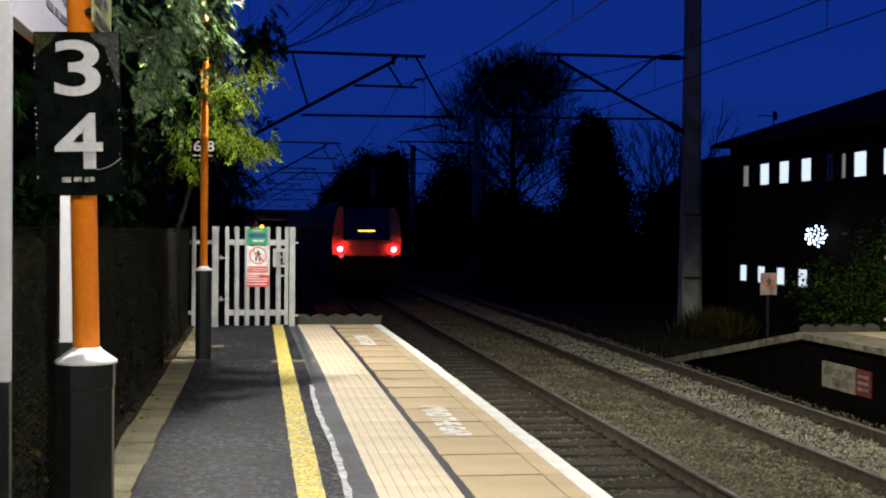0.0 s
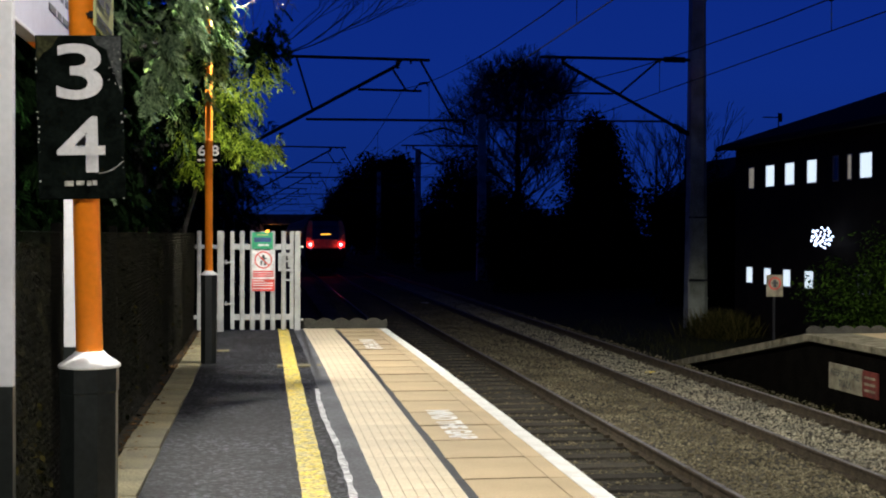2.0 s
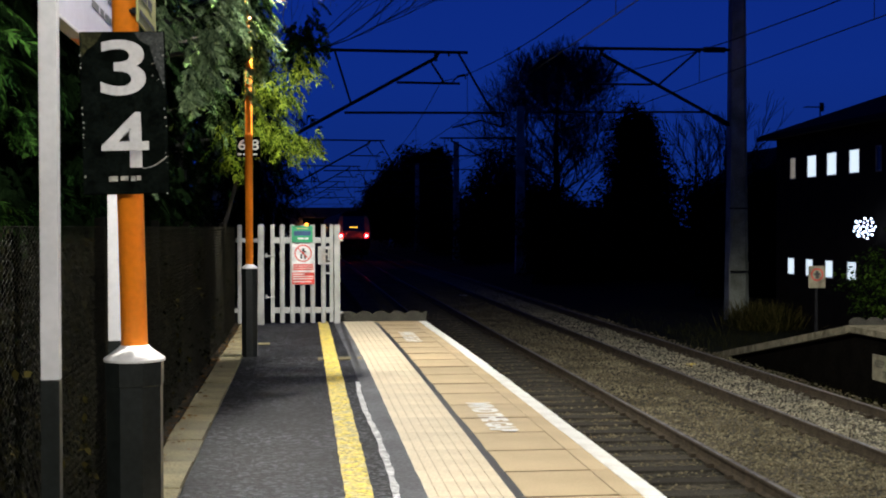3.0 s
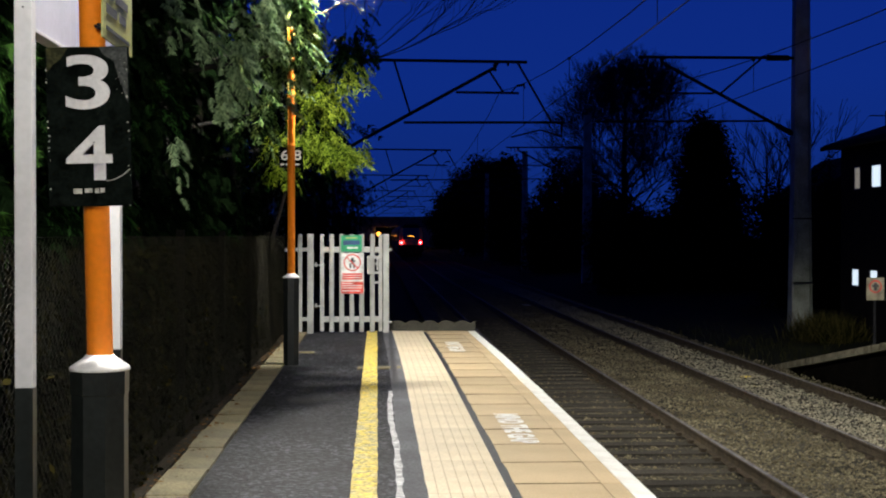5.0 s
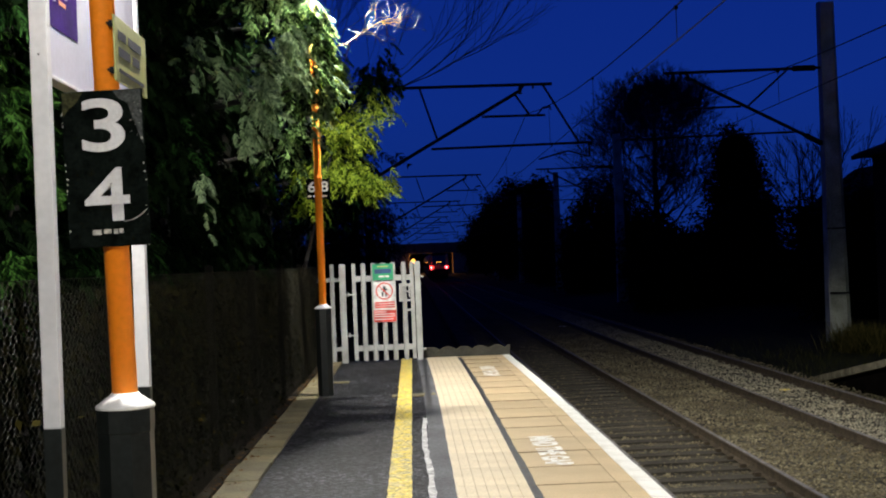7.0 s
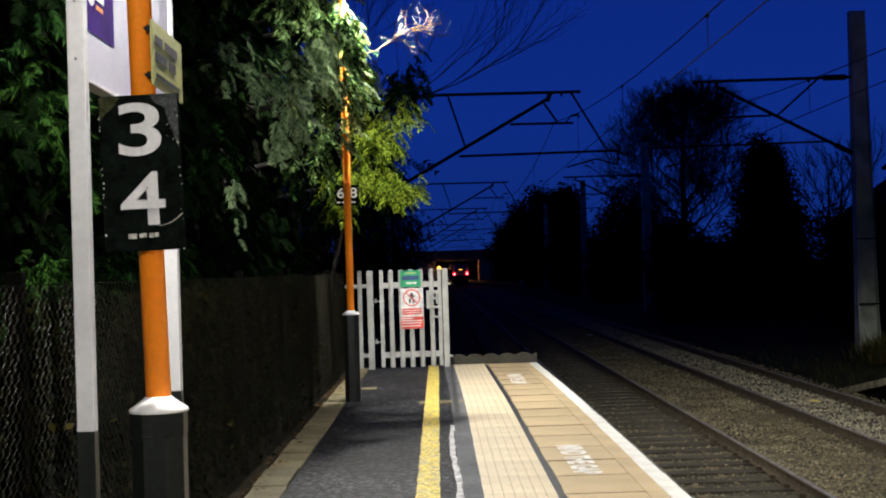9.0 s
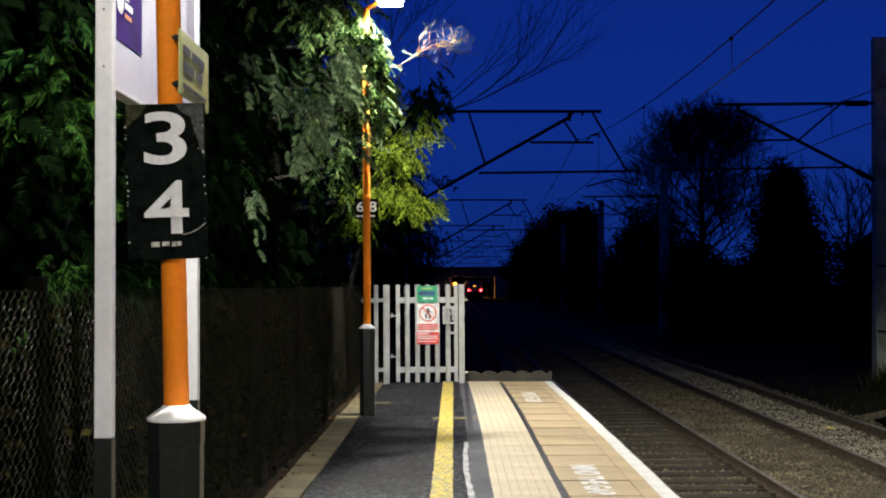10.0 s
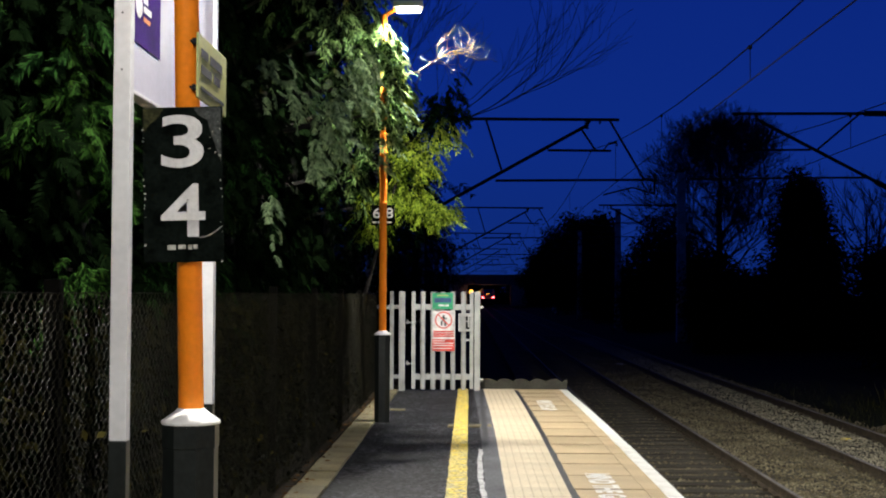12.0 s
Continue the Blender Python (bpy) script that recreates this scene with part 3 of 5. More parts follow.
wear = B()
wear.faces.new([wear.verts.new((x, -0.0019, z)) for x, z in ((-0.150, 2.402), (-0.150, 2.305), (-0.128, 2.338), (-0.095, 2.362), (-0.070, 2.402))])
part("stained_corner", wear, M["moss_stain"], plate, "greenish stained corner")
edge = B()
for k in range(9):
    x = 0.06 + 0.010 * k
    rod(edge, (x, -0.004, 1.899 + 0.0009 * k * k * 0.6), (x + 0.011, -0.004, 1.899 + 0.0009 * (k + 1) ** 2 * 0.6), 0.0017, seg=5)
part("tape_edge", edge, M["chip"], plate, "torn pale tape edge")
# brighter white digits: the light this sign lacks is put into the colour
sign2, plate2 = digit_sign(-2.944, 16.82, 2.59, 2.86, [("6", 2.755, 0.135, 0.10), ("8", 2.755, 0.135, 0.10)], "small black stop sign with white 6 and 8 behind lamp post", 5, "white_paint")
for ch, dx in zip([o for o in plate2.children if o.name.startswith("digit")], (-0.082, 0.085)):
    ch.location.x = dx
for x0, x1 in ((-0.14, -0.09), (-0.07, -0.02), (0.03, 0.11)):
    bars = B()
    box(bars, x0, x1, -0.003, -0.001, 2.62, 2.642)
    part("print_bar", bars, M["white_paint"], plate2, "bar of unreadable white print")

# yellow notice clamped to the post
t = thing("post_notice", "faded yellow notice clamped to the orange lamp post", "sign", (-2.850, 5.02, 0))
b = B()
box(b, 0, 0.008, 0.0, 0.56, 2.445, 2.70, 0.002)
pl = part("plate", b, M["sign_yellow"], t)
bars = B()
for z, segs in ((2.63, ((0.05, 0.18), (0.22, 0.46))), (2.565, ((0.05, 0.25), (0.29, 0.42))), (2.49, ((0.05, 0.50),))):
    for a, c in segs:
        h = 0.018 if z > 2.55 else 0.008
        box(bars, 0.0085, 0.0105, a, c, z - h, z + h)
part("print", bars, M["print"], pl, "lines of unreadable dark print")
for z in (2.485, 2.665):
    k = B()
    box(k, -0.016, 0.0, 0.0, 0.03, z - 0.012, z + 0.012, 0.003)
    rod(k, (-0.02, 0.0, z), (-0.02, 0.05, z), 0.006, seg=6)
    part("clamp", k, M["steel_dark"], t, "dark steel clamp")

# unseen building, added to close the platform behind and shut out sky reflections
st = thing("station_building", "plain brick building, unseen, added behind to shut out the sky", "building", (0, -13.5, 0))
b = B()
box(b, -12.0, -0.9, -5.0, 0.0, -1.3, 4.2)
part("wall", b, M["house_brick"], st, "brown brick wall")
b = B()
sweep(b, [(-12.4, 4.2), (-0.5, 4.2), (-3.5, 6.6), (-9.4, 6.6)], -5.4, 0.4)
part("roof", b, M["roof"], st, "dark tiled roof")
b = B()
box(b, -4.2, -3.2, 0.0, 0.05, 0.0, 2.1)
part("door", b, M["sign_blue"], st, "dark blue door")

# ---- station name board between two white posts
t = thing("station_board", "white station board with purple panel on two white posts", "sign", (-3.243, 0, 0))
for y in (5.42, 7.16):
    p = B()
    box(p, -0.036, 0.036, y - 0.03, y + 0.03, 1.072, 3.5, 0.004)
    po = part("post", p, M["white_post"], t, "white enamelled flat post")
    d = B()
    box(d, -0.037, 0.037, y - 0.031, y + 0.031, -0.02, 1.072, 0.003)
    part("post_foot", d, M["black_paint"], po, "dark painted lower post")
    for z in (2.62, 2.86, 3.2):
        part("bolt", rod(B(), (0.0, y - 0.0312, z), (0.0, y - 0.029, z), 0.005, seg=8), M["print"], po)
b = B()
box(b, -0.018, 0.022, 5.452, 7.128, 2.548, 3.35, 0.003)
board = part("panel", b, M["board_face"], t, "pale lilac-white board panel")
b = B()
box(b, -0.03, 0.034, 5.452, 6.05, 2.528, 2.546, 0.004)
part("bottom_rail", b, M["white_post"], t)
b = B()
box(b, -0.03, 0.034, 6.052, 7.128, 2.528, 2.546, 0.004)
part("bottom_rail", b, M["orange"], t, "orange bottom rail")
b = B()
box(b, 0.0225, 0.0245, 5.456, 5.93, 2.76, 3.346)
pp = part("purple_panel", b, M["purple"], board, "purple corner panel")
b = B()
rod(b, (0.0247, 5.555, 2.93), (0.0262, 5.555, 2.93), 0.055, seg=24)
for z, a, c in ((2.97, 5.63, 5.70), (2.93, 5.63, 5.76)):
    box(b, 0.0247, 0.0262, a, c, z - 0.014, z + 0.014)
part("emblem", b, M["sign_white"], pp, "plain white emblem")
b = B()
box(b, 0.0247, 0.0262, 5.63, 5.74, 2.875, 2.895)
part("emblem_line", b, M["orange_print"], pp, "orange line")
bars = B()
for z, segs in ((2.84, ((6.0, 6.10), (6.14, 6.30), (6.34, 6.42), (6.48, 6.70))), (2.74, ((6.0, 6.2), (6.25, 6.36), (6.40, 6.62), (6.66, 6.80)))):
    for a, c in segs:
        box(bars, 0.0225, 0.0245, a + 0.32, c + 0.32, z - 0.018, z + 0.018)
part("print", bars, M["print"], board, "unreadable dark lettering")

# ---- palisade gate and fence across the platform end
GY = 22.05


def pale(x, parent, w=0.084, z0=0.02, z1=1.72):
    b = B()
    prof = [(-w / 2, 0.0), (-w / 4, -0.018), (w / 4, -0.018), (w / 2, 0.0), (w / 2 - 0.004, 0.004), (w / 4, -0.014), (-w / 4, -0.014), (-w / 2 + 0.004, 0.004)]
    lo = [b.verts.new((x + a, GY - 0.03 + c, z0)) for a, c in prof]
    hi = [b.verts.new((x + a, GY - 0.03 + c, z1)) for a, c in prof]
    for i in range(len(prof)):
        b.faces.new((lo[i], lo[(i + 1) % 8], hi[(i + 1) % 8], hi[i]))
    b.faces.new(lo[::-1])
    b.faces.new(hi)
    return part("pale", b, M["galv"], parent)


def post(x, parent, w=0.11, z0=-0.02, z1=1.72):
    b = B()
    box(b, x - w / 2, x + w / 2, GY - 0.05, GY + 0.05, z0, z1, 0.004)
    return part("post", b, M["galv"], parent)


gate = thing("palisade_gate", "galvanised steel palisade gate, closed, at the platform end", "gate")
for x in (-2.600, -2.425, -2.250, -2.078, -1.893):
    pale(x, gate)
for x in (-2.765, -1.752):
    b = B()
    box(b, x - 0.033, x + 0.033, GY - 0.03, GY + 0.03, 0.03, 1.72, 0.003)
    part("stile", b, M["galv"], gate)
for z in (1.45, 0.24):
    b = B()
    box(b, -2.765, -1.752, GY - 0.025, GY + 0.02, z - 0.05, z + 0.05, 0.004)
    part("rail", b, M["galv"], gate)
b = B()
for x0, x1, z0, z1 in ((-1.985, -1.74, 1.29, 1.345), (-1.985, -1.74, 1.03, 1.07), (-1.985, -1.93, 1.07, 1.29), (-1.82, -1.79, 1.10, 1.29), (-1.93, -1.79, 1.19, 1.22)):
    box(b, x0, x1, GY - 0.075, GY - 0.05, z0, z1)
part("lock_frame", b, M["galv"], gate, "welded steel lock frame")
b = B()
box(b, -1.87, -1.77, GY - 0.07, GY - 0.05, 0.86, 0.90)
part("bolt", b, M["galv"], gate)
for z in (1.18, 0.47):
    b = B()
    rod(b, (-2.98, GY - 0.04, z), (-2.72, GY - 0.04, z), 0.012, seg=8)
    rod(b, (-2.87, GY - 0.04, z - 0.03), (-2.87, GY - 0.04, z + 0.05), 0.016, seg=8)
    part("hinge", b, M["galv"], gate)
pf = thing("palisade_fence", "short galvanised palisade fence beside the gate", "fence")
post(-2.965, pf, 0.105, -0.05, 1.72)
post(-1.655, pf, 0.10, 0.0, 1.72)
pale(-3.145, pf, 0.075)
pale(-3.325, pf, 0.075)
for z in (1.45, 0.24):
    b = B()
    box(b, -3.42, -2.965, GY - 0.025, GY + 0.02, z - 0.035, z + 0.035, 0.003)
    part("rail", b, M["galv"], pf)
for x, z in ((-1.58, 1.45), (-1.58, 0.19)):
    b = B()
    rod(b, (-1.62, GY, z), (-1.55, GY, z), 0.022, seg=8)
    part("rail_bolt", b, M["galv"], pf)

t = thing("green_notice", "small green notice with a dark blue panel on the gate", "sign")
b = B()
box(b, -2.435, -2.075, GY - 0.062, GY - 0.056, 1.415, 1.70, 0.002)
pl = part("plate", b, M["sign_green"], t)
b = B()
box(b, -2.40, -2.11, GY - 0.065, GY - 0.0625, 1.53, 1.61)
part("blue_panel", b, M["sign_blue"], pl)
b = B()
box(b, -2.35, -2.16, GY - 0.065, GY - 0.0625, 1.645, 1.665)
part("yellow_print", b, M["sign_yellow"], pl)
b = B()
box(b, -2.33, -2.22, GY - 0.065, GY - 0.0625, 1.465, 1.495)
box(b, -2.21, -2.15, GY - 0.065, GY - 0.0625, 1.465, 1.495)
part("white_print", b, M["sign_white"], pl)
t = thing("prohibition_notice", "white and red no-entry notice with a red ring on the gate", "sign")
b = B()
box(b, -2.435, -2.045, GY - 0.062, GY - 0.056, 0.685, 1.39, 0.002)
pl = part("plate", b, M["sign_white"], t)
b = B()
cx, cz = -2.24, 1.225
for k in range(40):
    a0, a1 = 2 * math.pi * k / 40, 2 * math.pi * (k + 1) / 40
    b.faces.new([b.verts.new((cx + r * math.cos(a), GY - 0.064, cz + r * math.sin(a))) for r, a in ((0.128, a0), (0.150, a0), (0.150, a1), (0.128, a1))])
d = 0.095
b.faces.new([b.verts.new((cx + x, GY - 0.0648, cz + z)) for x, z in ((-d - 0.007, d - 0.007), (-d + 0.007, d + 0.007), (d + 0.007, -d + 0.007), (d - 0.007, -d - 0.007))])
part("ring", b, M["sign_red"], pl, "red ring with a diagonal bar")
b = B()
box(b, cx - 0.022, cx + 0.022, GY - 0.0638, GY - 0.0625, cz - 0.02, cz + 0.085)
box(b, cx - 0.055, cx + 0.055, GY - 0.0638, GY - 0.0625, cz + 0.015, cz + 0.04)
box(b, cx - 0.05, cx - 0.02, GY - 0.0638, GY - 0.0625, cz - 0.095, cz - 0.015)
box(b, cx + 0.015, cx + 0.045, GY - 0.0638, GY - 0.0625, cz - 0.095, cz - 0.015)
part("symbol", b, M["print"], pl, "plain dark symbol")
b = B()
for z in (1.025, 0.985, 0.945):
    box(b, -2.415, -2.065, GY - 0.0645, GY - 0.0625, z - 0.014, z + 0.014)
part("red_lines", b, M["sign_red"], pl, "lines of unreadable red print")
b = B()
box(b, -2.433, -2.047, GY - 0.0645, GY - 0.0625, 0.688, 0.895)
rp = part("red_panel", b, M["sign_red"], pl, "red lower panel")
b = B()
for z, x1 in ((0.865, -2.22), (0.825, -2.07), (0.785, -2.08), (0.735, -2.10)):
    box(b, -2.42, x1, GY - 0.0665, GY - 0.065, z - 0.008, z + 0.008)
part("white_lines", b, M["sign_white"], rp, "lines of unreadable white print")

# ---- chain-link fence along the platform's back
cf = thing("chain_link_fence", "rusty chain-link fence with dark posts along the platform", "fence")
FX, FZ = -3.40, 1.69


def woven_wire(x, y0, y1, z0, z1, pitch, radius):
    """Chain link: upright zigzag wires, each hooked into its neighbours, with bent-over ends at the top."""
    n = int((z1 - z0) / (pitch / 2))
    zs = z0 + np.arange(n + 1) * pitch / 2
    verts, faces = [], []
    ring = [(math.cos(k * math.pi / 2), math.sin(k * math.pi / 2)) for k in range(4)]
    r = random.Random(77)
    for k in range(int((y1 - y0) / (pitch / 2))):
        base = y0 + k * pitch / 2
        sway = r.uniform(-0.004, 0.004)
        first = len(verts)
        for i, z in enumerate(zs):
            side = 1 if (i + k) % 2 else -1
            cy, cx = base + side * pitch * 0.27 + sway, x + side * 0.005 + 0.012 * math.sin(base * 1.1 + z * 1.7)
            if i == n:
                z += 0.012
            for c, d in ring:
                verts.append((cx + c * radius, cy + d * radius, z + 0.35 * d * side * radius))
            if i:
                p, q = first + 4 * (i - 1), first + 4 * i
                faces += [(p + j, p + (j + 1) % 4, q + (j + 1) % 4, q + j) for j in range(4)]
    me = bpy.data.meshes.new("wire_mesh")
    me.from_pydata(verts, [], faces)
    me.materials.append(M["wire"])
    return me


mesh_ob = new("wire_mesh", woven_wire(FX, 2.0, 21.9, 0.02, FZ, 0.075, 0.0017))
mesh_ob.parent = cf
tagged(mesh_ob, "diamond wire mesh", kind="stuff")
for y in (2.4, 5.2, 8.0, 10.8, 13.6, 16.4, 19.2):
    b = B()
    box(b, FX - 0.085, FX - 0.02, y - 0.03, y + 0.03, -0.2, 1.74, 0.006)
    part("post", b, M["tar_black"], cf)
for z in (1.685,):
    part("line_wire", rod(B(), (FX, 2.0, z), (FX, 21.9, z), 0.0025, seg=5), M["tar_black"], cf)

# ---- overhead line: supports, wires
def tubes(parent, segs, material):
    for name, a, b_, r in segs:
        part(name, rod(B(), (a[0], 0, a[1]), (b_[0], 0, b_[1]), r, seg=8), material, parent)


def support_near(y):
    """The cantilever over the near track; its mast stands among the conifers."""
    t = thing("overhead_support", "dark steel overhead line support with mast among conifers", "overhead line support", (0, y, 0), "overhead line supports")
    b = B()
    box(b, -4.75, -4.45, -0.16, 0.16, -1.3, 8.0, 0.01)
    part("mast", b, M["mast"], t, "grey steel mast")
    tubes(t, [("top_tube", (-4.45, 6.72), (2.475, 6.675), 0.045), ("strut", (-4.45, 3.20), (1.55, 6.51), 0.05), ("strut_end", (1.55, 6.51), (1.65, 6.66), 0.04), ("brace", (-1.335, 6.69), (-0.87, 5.17), 0.03),
              ("stay", (1.39, 6.42), (1.80, 5.80), 0.03), ("registration_tube", (0.43, 5.80), (2.245, 5.785), 0.035), ("lower_tube", (-1.06, 4.925), (3.56, 4.955), 0.036),
              ("brace", (2.20, 6.67), (3.19, 4.96), 0.032), ("drop_bracket", (3.485, 4.955), (3.48, 4.53), 0.03), ("steady_arm", (2.02, 4.52), (2.87, 4.735), 0.024), ("steady_arm", (2.87, 4.735), (3.48, 4.545), 0.024),
              ("hanger", (1.93, 6.67), (1.93, 6.56), 0.03), ("clamp_arm", (2.02, 5.80), (2.18, 5.99), 0.02), ("clamp_arm", (2.18, 5.99), (2.40, 6.03), 0.035), ("clamp_hook", (2.40, 6.03), (2.42, 5.92), 0.02)], M["steel_dark"])
    for x, z in ((1.55, 6.53),):
        part("insulator", lathe(B(), [(0.03, -0.12), (0.075, -0.09), (0.03, -0.06), (0.075, -0.02), (0.03, 0.01), (0.075, 0.05), (0.03, 0.1)], 10, (x, 0, z)), M["insulator"], t)
    return t


def support_far(y):
    """The cantilever over the far track with its tall mast."""
    t = thing("overhead_support", "overhead line support with tall galvanised mast beside the far track", "overhead line support", (0, y, 0), "overhead line supports")
    b = B()
    loops = []
    for z, w in ((-1.35, 0.30), (3.4, 0.245), (8.75, 0.205)):
        f, k, g = w * 0.8, w - 0.024, 0.06
        ring = [(-w, -f), (-k, -f), (-k, -g), (k, -g), (k, -f), (w, -f), (w, f), (k, f), (k, g), (-k, g), (-k, f), (-w, f)]
        loops.append([b.verts.new((10.47 + x, y_, z)) for x, y_ in ring])
    for lo, hi in zip(loops, loops[1:]):
        for i in range(12):
            b.faces.new((lo[i], lo[(i + 1) % 12], hi[(i + 1) % 12], hi[i]))
    b.faces.new(loops[0][::-1])
    b.faces.new(loops[-1])
    part("mast", b, M["mast"], t, "tall tapered galvanised steel mast")
    g = B()
    pts = [(10.16, -0.28, -1.3), (10.15, -0.28, 0.6), (10.24, -0.27, 1.6), (10.30, -0.26, 2.9), (10.20, -0.26, 3.3)]
    for a, c in zip(pts, pts[1:]):
        rod(g, a, c, 0.018, seg=6)
    part("earth_cable", g, M["galv"], t, "grey earth cable down the mast")
    for z in (0.35, 2.2):
        k = B()
        box(k, 10.17, 10.77, -0.27, -0.245, z - 0.02, z + 0.02)
        part("cable_strap", k, M["steel_dark"], t)
    tubes(t, [("top_tube", (5.70, 6.85), (10.28, 6.86), 0.045), ("insulator_tube", (9.46, 6.86), (10.10, 6.86), 0.085), ("strut", (6.40, 6.69), (10.28, 4.64), 0.05), ("strut_end", (6.40, 6.69), (6.42, 6.84), 0.035), ("insulator_tube", (9.75, 4.92), (10.20, 4.68), 0.08), ("brace", (9.31, 6.84), (8.10, 5.81), 0.03),
              ("stay", (6.87, 6.41), (6.50, 5.84), 0.03), ("registration_tube", (6.05, 5.81), (7.92, 5.82), 0.032), ("lower_tube", (4.40, 4.99), (9.60, 5.03), 0.030), ("hanger", (6.0, 6.85), (5.98, 6.62), 0.025), ("hanger", (6.2, 6.85), (6.2, 6.68), 0.025),
              ("drop_bracket", (5.9, 4.99), (5.9, 4.56), 0.03), ("steady_arm", (4.8, 4.44), (5.88, 4.60), 0.022)], M["steel_dark"])
    part("insulator", lathe(B(), [(0.03, -0.12), (0.075, -0.09), (0.03, -0.06), (0.075, -0.02), (0.03, 0.01), (0.075, 0.05), (0.03, 0.1)], 10, (6.40, 0, 6.74)), M["insulator"], t)
    return t


SUPPORTS_Y = (36.0, 73.0, 104.0, 140.0, 182.0)
sn, sf = support_near(36.0), support_far(36.0)
for y in SUPPORTS_Y[1:]:
    copy_thing(sn, pose(0, y, 0))
    copy_thing(sf, pose(0, y, 0))


def overhead_wire(x, label):
    t = thing("overhead_wire", label, "overhead wire", (x, 0, 0), "overhead wires")
    ends = [-8.0, 36.0, 73.0, 104.0, 140.0, 182.0, 230.0, 288.0]
    part("contact_wire", rod(B(), (0, -8, 4.36), (0.12, 288, 4.36), 0.009, seg=6), M["steel_dark"], t)
    c = B()
    for a, e in zip(ends, ends[1:]):
        sag = 1.06 if a < 0 else 0.9
        prev = None
        for i in range(13):
            y = a + (e - a) * i / 12
            p = Vector((0, y, 5.83 - sag * (1 - (2 * i / 12 - 1) ** 2)))
            if prev is not None:
                rod(c, prev, p, 0.010, seg=6, caps=False)
            prev = p
    part("catenary_wire", c, M["steel_dark"], t)
    for y in (8.6, 15.8, 23.0, 30.2, 44, 52, 60, 68, 81, 89, 97):
        a = max(e for e in ends if e <= y)
        e = min(v for v in ends if v > y)
        u = (y - a) / (e - a)
        z = 5.83 - (1.06 if a < 0 else 0.9) * (1 - (2 * u - 1) ** 2)
        d = rod(B(), (0, y, 4.365), (0, y, z), 0.006, seg=5)
        box(d, -0.02, 0.02, y - 0.03, y + 0.03, z - 0.03, z + 0.015)
        part("dropper", d, M["steel_dark"], t)
    return t


overhead_wire(TRACK_X[0], "overhead contact and catenary wires above the near track")
overhead_wire(TRACK_X[1], "overhead contact and catenary wires above the far track")

# ---- road bridge over the line, with its sodium lamp
bridge = thing("road_bridge", "dark road bridge over the tracks on brick abutments", "bridge", (0, 290, 0))
b = B()
box(b, -60, 70, 0, 9, 4.3, 4.9)
part("deck", b, M["girder"], bridge)
for y in (-0.25, 8.95):
    b = B()
    box(b, -60, 70, y, y + 0.3, 3.75, 6.1, 0.03)
    part("parapet_girder", b, M["girder"], bridge, "riveted steel parapet girder")
for x0, x1 in ((-60, -2.3), (7.75, 70)):
    b = B()
    box(b, x0, x1, 0.05, 9, -1.3, 4.3, 0.05)
    part("abutment", b, M["abutment"], bridge, "brick abutment lit orange")
lamp = thing("bridge_lamp", "orange sodium lamp on the bridge abutment", "lamp", (-1.5, 289.2, 2.05))
b = rod(B(), (-0.8, 0.85, 0.2), (0, 0, 0.2), 0.05)
part("bracket", b, M["girder"], lamp)
b = B()
# sphere far larger than a bulb, to take in the lamp's bloom
bmesh.ops.create_icosphere(b, subdivisions=2, radius=0.50)
part("bulb", b, M["sodium"], lamp, "glowing orange bulb")

# ---- the departing train
train = thing("train", "departing passenger train with red tail lamps and amber display", "train", (TRACK_X[0], 46.0, RAIL_Z))


def car_profile():
    p = [(1.20, 0.75), (1.36, 1.05), (1.38, 2.2), (1.30, 3.0), (1.05, 3.55), (0.6, 3.80)]
    return p + [(-x, z) for x, z in p[::-1]]


for k in range(3):
    y0 = 0.55 + 23.4 * k
    car = part("car_body", sweep(B(), car_profile(), y0, y0 + 23.0), M["train_dark"], train, "dark carriage body")
    for s in (-1, 1):
        for j in range(8):
            b = B()
            box(b, s * 1.372 - 0.012, s * 1.372 + 0.012, y0 + 1.6 + 2.6 * j, y0 + 3.3 + 2.6 * j, 1.95, 2.65)
            part("window", b, M["glass"], car)
    for y in (y0 + 3.2, y0 + 19.8):
        b = B()
        box(b, -1.1, 1.1, y - 1.6, y + 1.6, 0.35, 0.75, 0.05)
        bo = part("bogie", b, M["train_dark"], train)
        for dy in (-1.2, 1.2):
            w = B()
            for s in (-0.75, 0.75):
                rod(w, (s - 0.06, y + dy, 0.46), (s + 0.06, y + dy, 0.46), 0.45, seg=20)
            rod(w, (-0.75, y + dy, 0.46), (0.75, y + dy, 0.46), 0.08)
            part("wheelset", w, M["rail"], bo)
# rear cab
b = B()
lo_prof = [(1.20, 0.75), (1.32, 1.05), (1.32, 2.2), (1.22, 3.0), (0.95, 3.5), (0.55, 3.72)]
lo_prof = lo_prof + [(-x, z) for x, z in lo_prof[::-1]]
r0 = [b.verts.new((x, 0.55, z)) for x, z in car_profile()]
r1 = [b.verts.new((x * 0.97, 0.10 + 0.16 * max(0, z - 2.2), z)) for x, z in lo_prof]
for i in range(len(r0)):
    b.faces.new((r0[i], r0[(i + 1) % len(r0)], r1[(i + 1) % len(r0)], r1[i]))
b.faces.new(r1)
cab = part("cab", b, M["train_dark"], train, "dark rear cab")
